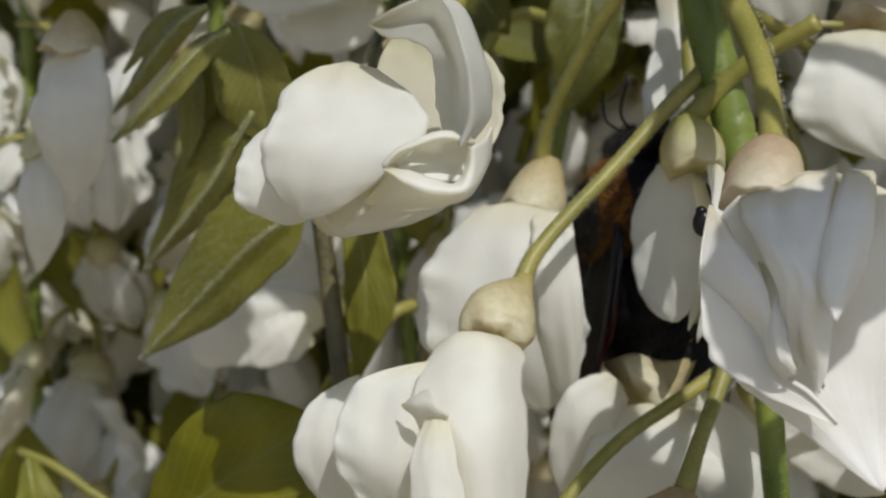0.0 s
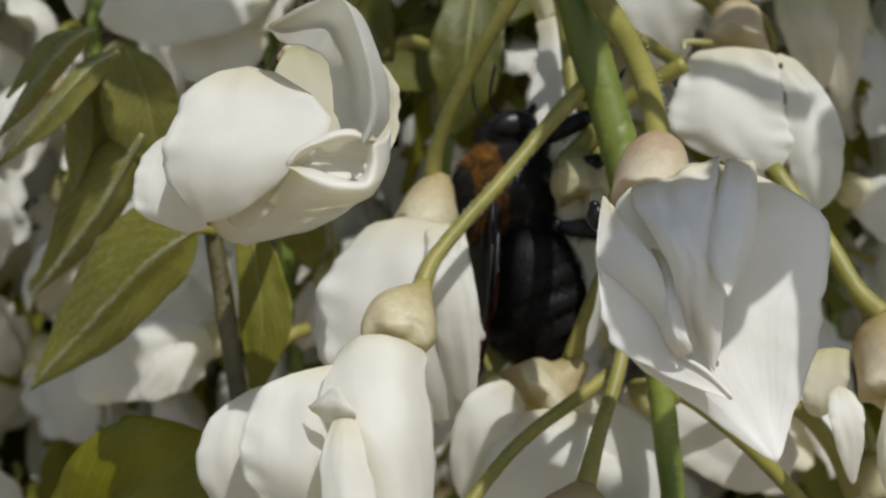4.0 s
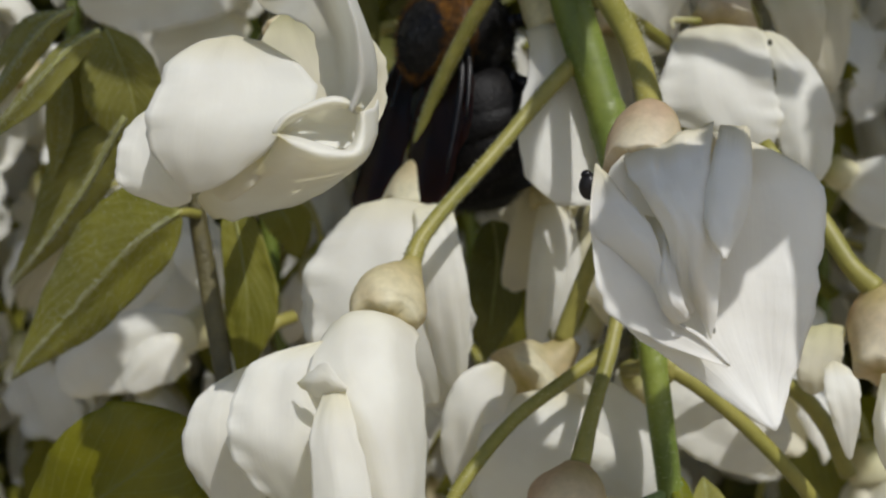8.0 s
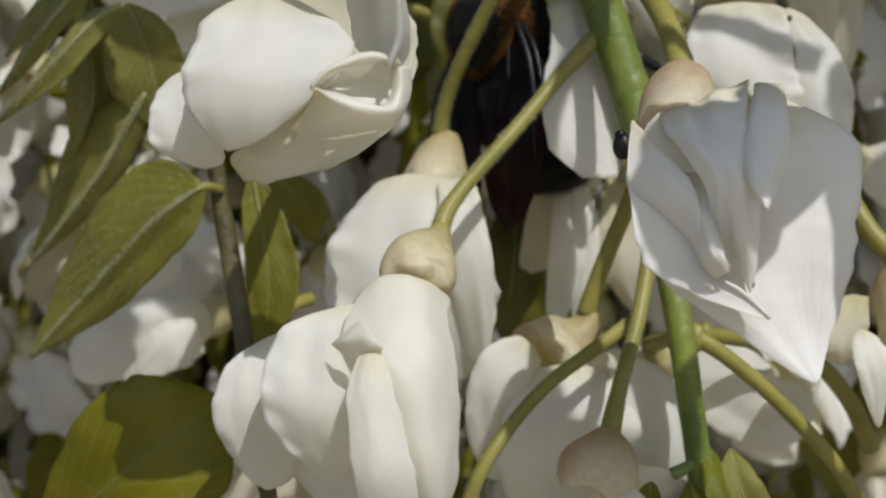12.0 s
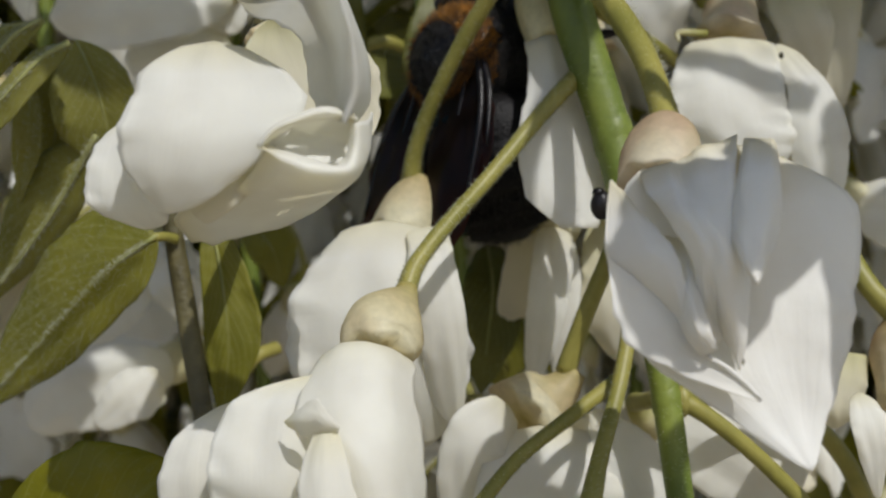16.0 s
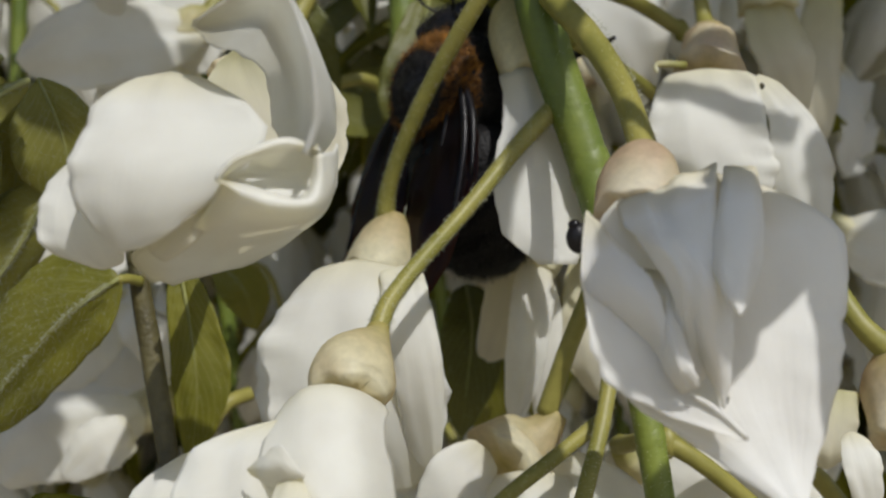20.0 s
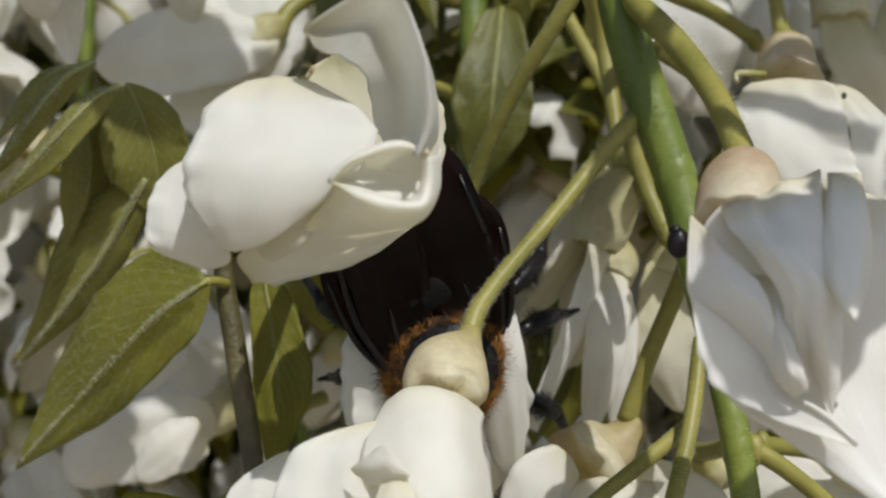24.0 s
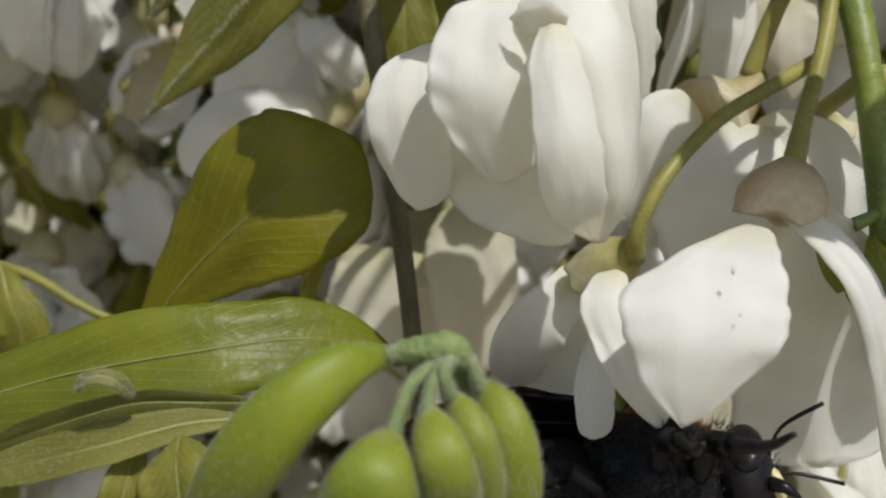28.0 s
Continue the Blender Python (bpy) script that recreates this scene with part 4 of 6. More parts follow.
TUFT = []
open_leaf = leaflet("leaflet", (-21.8, 3.0, 3.4), "olive green leaflet with a pale midrib and fine hairs",
    [(-22.9, 2.0, 3.6), (-27.3, 3.0, 0.5), (-33.8, 6.0, -5.5), (-40.8, 10.0, -12.0)], [(4.3, 1.9), (5.5, 3.2), (4.0, 2.8), (0.15, 0.15)], face=(0.2, -1, 0.3), bulge=0.05, fold=-0.16, ruffle=0.03, seed=91, ends=(0.25, 0), down=7000,
    stalk=[(-21.7, 4.0, 3.4), (-22.3, 3.0, 3.6), (-23.1, 2.0, 3.5)], stalk_r=[0.45, 0.40, 0.40])
TUFT.append((open_leaf, [(-23.6, 1.2, 3.1), (-27.3, 2.0, 0.5), (-33.8, 5.2, -5.5), (-40.8, 9.6, -12.0)], [0.12, 0.12, 0.1, 0.05]))
TUFT.append((leaflet("leaflet", (-28.4, 8.0, 13.6), "folded olive leaflet hanging behind the open one",
    [(-29.2, 7, 12.6), (-30.9, 7.5, 9.7), (-32.8, 8, 6.6), (-35.3, 9, 3.4), (-38, 10.5, 0.5), (-41.9, 13, -3.2)], [(0.67, 0.57), (3.14, 1.43), (4.00, 1.90), (3.52, 1.81), (2.00, 1.14), (0.14, 0.14)], LEAF_DOWNY, face=(0.3, -1, 0.1), bulge=0.05, fold=-0.35, rib=0.26, seed=92, ends=(0.15, 0), down=2600),
    [(-28.9, 6, 12.5), (-30.7, 6.5, 9.6), (-32.5, 7, 6.5), (-35, 8, 3.4), (-37.7, 9.5, 0.5), (-41.5, 12, -3.1)], [0.25, 0.25, 0.24, 0.22, 0.2, 0.1]))
leaflet("leaflet", (-19.4, 9.0, 2.8), "narrow olive leaflet beside the dark stalk",
    [(-19.6, 9.0, 5.2), (-18.6, 9.0, -0.6), (-18.1, 9.0, -6.0), (-18.9, 10.0, -12.5)], [(1.0, 1.0), (1.9, 2.6), (2.0, 2.7), (0.4, 0.4)], bulge=0.1, fold=0.15, seed=93, ends=(0.15, 0))
leaflet("leaflet", (-38.8, 4.0, -30.6), "broad yellow-olive leaflet with a glossy crinkled patch",
    [(-40, 4, -32.8), (-34.9, 1.5, -26.3), (-29, -1.5, -21), (-24.1, -1.5, -17.5), (-21.1, 0.5, -14.9)], [0.3, 2.9, 5.8, 6.4, 3.4], LEAF_BROAD, rib=0.04, face=(0.2, -1, 0.25), bulge=0.15, fold=0.1, ruffle=0.03, seed=94, ends=(0, 0.3))
leaflet("leaflet", (-36.4, -18.0, -32.9), "long yellow-green leaflet lying above young buds",
    [(-52.0, -8.0, -36.8), (-40.5, -12.0, -33.0), (-30.3, -13.0, -30.8), (-22.5, -10.0, -29.9), (-16.3, -6.0, -31.7)], [2.35, 3.33, 3.53, 2.94, 0.47], LEAF_FRESH, rib=0.05, face=(0, -1, 0.35), bulge=0.1, seed=95)
leaflet("leaflet", (-25.7, -18.0, -34.5), "young pale green leaflet with downy hairs",
    [(-25.7, -18, -34.5), (-29.5, -19, -34.8), (-33.8, -20, -36), (-38.5, -19, -37.4), (-44.5, -17, -39.3)], [0.35, 1.0, 1.5, 1.5, 0.9], LEAF_DOWNY, face=(0, -1, 0.6), fold=0.25, bulge=0.0, down=1200, seed=96)
# this leaflet's shade is partly in its darkened colour
leaflet("leaflet", (-24.8, -15.0, -33.8), "young leaflet folded along its midrib, shade put into its colour",
    [(-24.8, -15, -33.8), (-29.5, -16, -33.8), (-33.7, -16, -34), (-38.5, -15, -35.5), (-44.3, -14, -37.6)], [0.3, 0.85, 1.0, 1.2, 0.9], LEAF_SHADED, rib=0.06, face=(0, -1, -0.3), fold=0.2, bulge=0.1, seed=97)
leaflet("leaflet", (-29.6, -20.0, -35.4), "rounded young olive leaflet hanging down",
    [(-29.6, -20, -35.4), (-29.3, -21.5, -37), (-28.9, -22, -39.1), (-28.9, -21, -41.8), (-29.2, -19, -44.9)], [1.0, 2.4, 2.7, 2.3, 0.6], LEAF, rib=0.06, face=(-0.2, -1, 0.1), fold=0.1, bulge=0.15, down=1200, seed=108, ends=(0.25, 0))
leaflet("leaflet", (-32.5, -19.0, -35.4), "narrow young olive leaflet hanging down",
    [(-32.5, -19, -35.4), (-32.9, -19.5, -37.7), (-33.2, -20, -39.7), (-33.8, -19, -42.5), (-34.2, -18, -45.3)], [0.5, 1.2, 1.5, 1.2, 0.4], LEAF, rib=0.05, face=(0.3, -1, 0.1), fold=0.2, bulge=0.0, seed=109, ends=(0.25, 0))
leaflet("leaflet", (-36.0, -21.0, -32.6), "tiny curled leaflet tip thick with silver down",
    [(-36, -21, -32.6), (-34.8, -22, -31.7), (-33.3, -22, -31.7), (-32.3, -21, -32.8)], [0.2, 0.45, 0.5, 0.3], LEAF_DOWNY, rib=0.12, face=(0, -1, 0.5), fold=0.3, bulge=0.2, down=1200, seed=110)
leaflet("leaflet", (-57.2, 22.0, -27.9), "dark olive leaflet on a thin stalk",
    [(-58.9, 22.0, -26.3), (-56.9, 20.0, -30.1), (-55.6, 20.0, -33.4), (-56.9, 22.0, -38.7)], [0.77, 2.44, 2.66, 0.89], LEAF, face=(0, -1, 0.2), bulge=0.1, seed=98)
leaflet("leaflet", (-45.1, 22.0, -32.4), "small olive leaflet on a thin stalk",
    [(-44.5, 22.0, -31.8), (-47.3, 20.0, -32.6), (-50.6, 20.0, -33.8), (-53.2, 22.0, -35.7)], [0.44, 1.66, 1.66, 0.33], LEAF, face=(0, -1, 0.5), bulge=0.1, seed=99,
    stalk=[(-60.9, 24.0, -26.1), (-55.9, 23.0, -27.4), (-50.2, 22.0, -30.3), (-44.8, 22.0, -32.4)], stalk_r=[0.56, 0.56, 0.50, 0.39])
for n, (spine, half, bend, facing) in enumerate([
        ([(-32.5, 3, 21.7), (-34.3, 2, 20.3), (-36.4, 2, 17.9), (-39, 3, 14.9), (-42.1, 5, 12)], [(0.29, 0.48), (0.86, 1.05), (1.14, 1.14), (1.05, 0.86), (0.14, 0.14)], -0.5, (0.3, -1, 0.6)),
        ([(-29.7, 1, 19.3), (-31.5, 0, 18), (-33.7, -0.5, 15.5), (-36.1, 0, 13.1), (-40.9, 2, 9.2)], [(0.38, 0.57), (1.14, 1.24), (1.24, 1.43), (1.05, 1.33), (0.14, 0.14)], -0.45, (0.3, -1, 0.5)),
        ([(-33.8, 5, 21.9), (-36.5, 5, 21.3), (-38.6, 5, 19.4), (-41.6, 6, 15.8)], [(0.29, 0.57), (0.95, 1.14), (1.24, 1.24), (0.19, 0.19)], -0.2, (0.1, -1, 0.8)),
        ([(-34.4, 6, 16.8), (-34.6, 6, 13.3), (-35.2, 7, 9.9), (-36.1, 8, 6.9)], [(0.67, 0.67), (1.43, 1.52), (1.14, 1.05), (0.14, 0.14)], 0.3, (-0.2, -1, 0)),
        ([(-30.6, 6, 20.6), (-29.1, 6, 17.2), (-28.4, 7, 13.9), (-28.3, 9, 10)], [(0.67, 0.76), (3.81, 2.67), (4.19, 2.86), (1.14, 0.95)], 0.25, (0.4, -1, -0.2)),
        ([(-31.8, 7, 20.8), (-32.2, 8, 17), (-33.4, 9, 12.6), (-34.7, 11, 8.1)], [(0.76, 0.76), (2.67, 2.38), (2.86, 2.67), (0.57, 0.48)], 0.2, (0.1, -1, 0))]):
    tuft = leaflet("leaflet", spine[0], "young folded olive leaflet with silky hairs, in a drooping tuft", spine, half, LEAF_DOWNY, rib=0.2 if n < 2 else 0.1, face=facing, fold=bend, bulge=0.02, seed=100 + n, ends=(0.15, 0), down=1500)
    if n < 2:
        TUFT.append((tuft, spine, np.full(len(spine), 0.22)))

# fresh leaflets at the foot of the thick stem
stem("leaf_stalk", [(16.6, -5.5, -20.6), (17.8, -5.5, -20), (19.8, -5, -19)], [0.55, 0.48, 0.42], "pale green stalk of a young leaf", BUD_FUZZ, "stalk", seed=9)
for n, (spine, half, facing, mat) in enumerate([
        ([(14.8, -6, -21.1), (14.2, -8, -22.4), (14.5, -8, -23.8), (15.3, -7, -25.5)], [0.5, 1.0, 0.95, 0.3], (-0.2, -1, 0.3), LEAF_FRESH),
        ([(18.2, -5, -21.1), (17.9, -8, -23.3), (18.6, -9, -26.1), (20.3, -8, -29.4)], [0.5, 1.35, 1.45, 0.3], (0.1, -1, 0.1), LEAF_FRESH),
        ([(19.8, -4, -18.5), (19.6, -7, -20.4), (20.2, -8, -23.3), (21.8, -7, -26.7)], [0.4, 0.9, 1.05, 0.4], (-0.3, -1, 0.4), LEAF_FRESH),
        ([(17.1, -3, -21.3), (17.1, -4, -23.3), (17.5, -4, -25.4), (18.4, -3, -27.7)], [0.6, 1.3, 1.3, 0.4], (0.2, -1, 0.5), LEAF_DOWNY),
        ([(22.2, -2, -19.1), (22.5, -4, -21.9), (23.6, -4, -25.3), (25, -3, -28.5)], [0.6, 1.8, 1.9, 0.6], (0, -1, 0.4), LEAF_DOWNY),
        ([(20.3, -1, -19.9), (21.6, 0, -23.5), (22.1, 0, -28.1), (22.4, 0, -32.6)], [0.6, 1.8, 2.0, 0.6], (0, -1, 0.2), LEAF)]):
    leaflet("leaflet", spine[0], "fresh green leaflet in a tuft at the stem's foot", spine, half, mat, rib=0.07, face=facing, fold=0.25, bulge=0.05, seed=140 + n, ends=(0.2, 0), down=400)

# ---- young bud cluster ----
buds = thing("bud_cluster", (-13.8, -26.0, -29.6), "cluster of fuzzy light green flower buds", "bud cluster")
tube("bud_axis", buds, BUD_FUZZ, [(-15.8, -26, -29.2), (-13.8, -26.5, -28.8), (-12.5, -26.5, -28.8), (-11.9, -25, -30.3), (-11.9, -23, -33.9), (-12.1, -20, -41.1)], [0.75, 0.85, 0.95, 0.85, 0.8, 0.9], 16, 24, lumps=0.06, seed=4)
BUDS = []
for n, (pts, rr) in enumerate([
        ([(-16.3, -27, -29.2), (-18.6, -29, -29.9), (-21.4, -30, -32.3), (-23.9, -29, -35.5), (-26.9, -26, -39.4)], [0.6, 1.5, 2.0, 2.15, 1.2]),
        ([(-15.6, -30, -33.2), (-15.9, -32, -34.1), (-16.3, -32.5, -35.6), (-16.8, -31, -37.9), (-17.2, -28, -40.8)], [0.7, 1.75, 2.5, 2.6, 1.3]),
        ([(-13.7, -29.5, -32), (-13.2, -31, -33), (-12.6, -31.5, -34.6), (-12.2, -30, -37), (-11.9, -28, -39.7)], [0.65, 1.3, 1.6, 1.6, 0.8]),
        ([(-12.4, -28, -31.4), (-11.6, -29, -32.3), (-11, -29.5, -34), (-10.6, -28.5, -36.7), (-10.4, -27, -39.2)], [0.55, 1.0, 1.3, 1.3, 0.7]),
        ([(-10.8, -26, -31), (-9.8, -27, -32), (-9.1, -27.5, -34), (-8.8, -26.5, -37.1), (-8.8, -25, -40)], [0.6, 1.25, 1.55, 1.55, 0.8])]):
    BUDS.append(tube("bud", buds, BUD, pts, rr, 18, 22, flat=0.6, lumps=0.006, sway=0.02, seed=n))
for n, pts in enumerate([
        [(-13.3, -26.5, -29.5), (-14.8, -29, -30.8), (-15.6, -30.2, -33.4)],
        [(-13, -27, -29.4), (-13.6, -29, -30.8), (-13.7, -29.7, -32.1)],
        [(-12.5, -27, -29.3), (-12.9, -28.5, -29.9), (-12.5, -28.2, -31.4)],
        [(-11.9, -26, -29), (-11.3, -26.5, -29.8), (-10.8, -26.2, -31.1)],
        [(-14.5, -26, -29.1), (-15.6, -26.5, -29), (-16.3, -27.2, -29.3)]]):
    BUDS.append(tube("bud_stalk", buds, BUD_FUZZ, pts, [0.42, 0.36, 0.5], 10, 12, lumps=0.05, seed=n))
for n, bud in enumerate(BUDS):
    fuzz(bud, 7000 if n < 5 else 2600, 0.36, 300 + n, 0.008)


# ---- single flowers and buds seen behind ----
def closed(at, calyx, calyx_r, petals, label, mat=PETAL_CREAM, seed=1, pedicel=None, pedicel_r=(0.6, 0.6), cmat=CALYX_GREEN):
    ob = flower("wisteria_flower", at, label, pedicel, pedicel_r, calyx, calyx_r, cmat, seed)
    for n, (spine, half, *more) in enumerate(petals):
        sheet(("keel", "wing", "banner", "wing")[n % 4], ob, mat, spine, half, bulge=0.32, seed=seed + 3 + n, **(more[0] if more else {}))
    return ob


closed((12.3, 22.0, 20.9), [(12.8, 22.0, 17.0), (12.3, 22.0, 15.0), (11.9, 22.0, 12.8)], [0.88, 2.08, 2.52],
    [([(11.8, 21.0, 13.5), (11.1, 19.0, 7.7), (9.4, 19.0, 1.3), (7.2, 22.0, -4.8)], [2.05, 2.69, 2.58, 1.18]), ([(11.5, 24.0, 13.7), (10.3, 24.0, 7.8), (8.6, 24.0, 2.2)], [2.23, 3.91, 2.79])],
    "slender cream flower hanging half open", seed=201, pedicel=[(14.9, 14.0, 20.5), (13.9, 18.0, 18.3), (12.8, 22.0, 16.4)], pedicel_r=[0.74, 0.74, 0.85])
closed((17.5, 12.0, 4.8), [(19.1, 20.0, 9.0), (18.3, 20.0, 6.8), (18.0, 20.0, 4.9)], [0.97, 2.15, 2.48],
    [([(17.7, 19.0, 6.1), (16.9, 17.0, 0.6), (17.2, 17.0, -3.6), (18.4, 19.0, -8.3)], [2.11, 2.96, 2.75, 0.95])], "plump cream flower bud", seed=211, pedicel=[(16.7, 6.0, 11.3), (18.6, 14.0, 10.2), (19.1, 20.0, 8.4)], pedicel_r=[0.71, 0.71, 0.81])
tugged = closed((11.7, 17.0, 6.6), [(12.1, 18.0, 8.4), (11.8, 17.5, 6.9), (11.6, 17.0, 5.4), (11.4, 16.6, 4.2)], [1.14, 2.28, 2.63, 2.28],
    [([(11.4, 15.0, 4.8), (10.9, 13.4, 0.3), (10.1, 13.4, -4.4), (9.3, 15.0, -9.9)], [1.7, 1.95, 1.75, 0.7]), ([(12.4, 17.0, 3.7), (12.6, 16.0, -0.8), (12.2, 16.0, -5.4), (11.6, 17.0, -9.5)], [1.1, 1.4, 1.2, 0.4])],
    "slender cream flower lit below the bee", PETAL, seed=216, pedicel=[(15.1, 8.0, 16.1), (14.0, 14.0, 12.5), (12.4, 18.0, 8.1)], pedicel_r=[0.78, 0.78, 1.00])
sheet("banner", tugged, PETAL, [(12.4, 18.6, 4.6), (12.6, 19.6, 0.4), (12.5, 19.6, -4.4), (12.0, 18.4, -9.0)], [1.9, 3.3, 3.4, 1.6], face=(-1, 0, 0), bulge=0.22, seed=219)
nf = flower("wisteria_flower", (9.3, 9, 27.5), "white flower lit from the front, behind the pedicel", [(9.6, 26, 37), (9.5, 16, 32.8), (9.4, 11.5, 29.8), (9.3, 9, 27.4)], [0.7, 0.66, 0.66, 0.9],
    [(9.3, 9, 27.6), (9.4, 8.6, 26.5), (9.7, 8, 24.4), (10.2, 7.2, 22), (10.4, 6.8, 20.5)], [0.95, 1.9, 2.5, 2.5, 2.1], CALYX_GREEN, 221)
loft("banner", nf, PETAL, [
    [(7.9, 6, 20.3), (8, 4.4, 16.7), (7.3, 2.8, 13.6), (6.8, 1.2, 10.5), (7.5, 0.2, 6.5), (10.2, 0, 4)],
    [(9.9, 4.8, 20.7), (10.2, 3.4, 16.9), (10.1, 2.2, 13.7), (10.2, 1, 9.8), (10.8, 0.2, 6.5), (11.9, 0, 4)],
    [(12.3, 7, 20.5), (13.1, 5.4, 16.7), (13.9, 3.6, 13.6), (14.4, 3, 10.1), (14.4, 2.4, 7.1), (13.3, 1, 4)]], seed=224)
sheet("keel", nf, PETAL_CREAM, [(10.5, 8.4, 21.9), (11.1, 8.2, 16.8), (11.9, 8.2, 11.7), (12.4, 8, 8.2)], [1.5, 2.2, 2.0, 0.8], bulge=0.3, seed=225)
closed((-21.7, 34.0, 33.2), [(-21.0, 34.0, 33.5), (-22.6, 34.0, 32.6), (-24.2, 34.0, 31.3)], [1.13, 2.13, 2.26],
    [([(-21.5, 33.0, 31.1), (-27.4, 31.0, 30.0), (-33.9, 30.0, 29.2), (-41.2, 32.0, 28.4)], [1.84, 4.04, 4.53, 1.84]), ([(-25.5, 38.0, 32.8), (-23.9, 36.0, 31.1), (-21.3, 36.0, 27.8)], [2.55, 3.19, 1.27]), ([(-23.4, 37.0, 28.7), (-28.3, 36.0, 25.3), (-34.1, 36.0, 24.6)], [2.55, 4.46, 1.91])],
    "white flower turned sideways, half lit", PETAL, 231, pedicel=[(-1.3, 38.0, 36.7), (-7.2, 38.0, 39.1), (-15.0, 37.0, 38.8), (-19.9, 35.0, 35.7), (-21.7, 34.0, 32.9)], pedicel_r=[0.96, 0.96, 0.96, 0.96, 1.02])
closed((-44.3, 24.0, 40.5), [(-44.3, 24.0, 42.3), (-44.4, 24.0, 40.5), (-44.5, 24.0, 38.7)], [1.04, 2.31, 2.78],
    [([(-44.2, 23.0, 39.0), (-43.6, 21.0, 36.1), (-43.7, 21.0, 33.2), (-44.5, 23.0, 31.0)], [2.50, 3.30, 3.07, 1.25]), ([(-43.7, 26.0, 38.7), (-42.8, 26.0, 33.8), (-42.0, 27.0, 26.9)], [1.76, 2.47, 0.47])], "white bud hanging over the leaf tuft", PETAL, 241)
closed((-31.3, 30.0, 43.6), [(-31.3, 30.0, 44.8), (-31.3, 30.0, 42.9), (-31.3, 30.0, 41.1)], [0.85, 1.82, 2.19],
    [([(-31.3, 30.0, 41.7), (-30.7, 28.0, 38.0), (-30.5, 28.0, 34.9), (-30.3, 30.0, 32.2)], [2.05, 2.29, 2.17, 0.96])], "white bud hanging in front of a leaf", PETAL, 246)
closed((-52.1, 18.0, 22.0), [(-52.2, 18.0, 23.1), (-52.1, 18.0, 20.9), (-52.2, 18.0, 18.7)], [0.95, 2.65, 3.50],
    [([(-51.8, 17.0, 19.0), (-50.5, 14.0, 14.0), (-50.4, 14.0, 8.8), (-51.5, 17.0, 2.9)], [3.40, 4.22, 3.92, 0.41])], "large white bud with a pointed tip", PETAL, 251, cmat=CALYX)
closed((-58.6, 24.0, 13.0), [(-58.3, 24.0, 12.4), (-58.4, 24.0, 10.1), (-58.4, 24.0, 7.8)], [0.89, 2.01, 2.46],
    [([(-58.1, 23.0, 8.2), (-57.1, 21.0, 4.6), (-57.0, 21.0, 0.2), (-59.0, 24.0, -5.5)], [2.20, 2.75, 2.53, 0.55])], "white bud beside a larger one", PETAL, 256)
# pale flowers behind the dark stalk
closed((-27.3, 36.0, -7.6), [(-25.3, 36.0, -7.6), (-27.3, 36.0, -8.6), (-29.3, 36.0, -9.6)], [1.20, 2.13, 2.26],
    [([(-28.2, 34.0, -9.4), (-33.3, 31.0, -10.5), (-39.1, 31.0, -12.4), (-43.6, 33.0, -15.8)], [1.68, 4.00, 4.25, 1.93]), ([(-28.6, 36.0, -8.6), (-33.9, 36.0, -8.2), (-37.6, 36.0, -8.6)], [1.20, 1.86, 0.80]), ([(-28.6, 30.0, -11.0), (-31.3, 28.0, -12.1), (-35.1, 28.0, -15.2)], [1.89, 2.77, 1.01])],
    "creamy white flower lying behind the dark stalk", PETAL, 261)
closed((-28.2, 42.0, -11.2), [(-24.6, 44.0, -2.9), (-25.9, 44.0, -5.0), (-27.2, 44.0, -5.7)], [0.95, 1.76, 1.89],
    [([(-32.7, 43.0, 1.2), (-35.8, 42.0, -1.3), (-39.1, 42.0, -4.1), (-42.7, 43.0, -7.1)], [1.60, 3.46, 3.59, 0.93]), ([(-32.5, 40.0, 2.2), (-29.9, 38.0, -0.3), (-27.3, 39.0, -2.8), (-25.4, 40.0, -5.3)], [0.65, 2.34, 2.60, 1.17])],
    "white petals showing behind a leaflet", PETAL, 271)
# a white flower; the darker cream petals stand in for its shade
closed((-18.3, 36.0, -15.1), [(-14.2, 34.0, -16.6), (-13.4, 34.0, -18.4), (-13.0, 34.0, -19.7)], [0.99, 1.85, 2.22],
    [([(-12.9, 32.0, -18.5), (-12.2, 30.0, -22.1), (-11.4, 30.0, -28.1), (-10.6, 32.0, -36.7)], [2.41, 4.52, 4.82, 3.61]), ([(-20.3, 36.0, -23.6), (-20.8, 35.0, -28.6), (-18.7, 36.0, -36.1)], [4.39, 6.90, 5.64])],
    "white flower behind the hanging stalk, shade put in as cream", PETAL_CREAM, 281)
closed((43.2, 34.0, 9.3), [(44.8, 36.0, 10.1), (46.2, 36.0, 9.5), (47.8, 36.0, 8.5)], [1.05, 1.84, 1.97],
    [([(47.1, 36.0, 8.5), (51.1, 34.0, 7.0), (55.7, 34.0, 5.0), (60.2, 36.0, 2.7)], [1.95, 4.04, 3.39, 0.65]), ([(55.6, 42.0, 15.1), (57.6, 41.0, 14.3), (60.5, 42.0, 13.7)], [1.23, 1.92, 0.82])],
    "grey-white flower in shade behind the spotted one", PETAL, 291)
closed((23.2, 32.0, 37.6), [(25.6, 34.0, 43.4), (25.2, 34.0, 40.8), (24.9, 34.0, 38.8)], [1.13, 2.76, 3.14],
    [([(24.3, 33.0, 39.2), (22.7, 30.0, 33.3), (23.2, 30.0, 28.3), (25.6, 33.0, 22.6)], [3.06, 4.90, 4.90, 1.84]), ([(22.0, 36.0, 38.1), (20.5, 35.0, 33.3), (21.2, 36.0, 29.6)], [1.52, 2.28, 0.89])], "shaded white flower behind the thick stem", PETAL, 301)
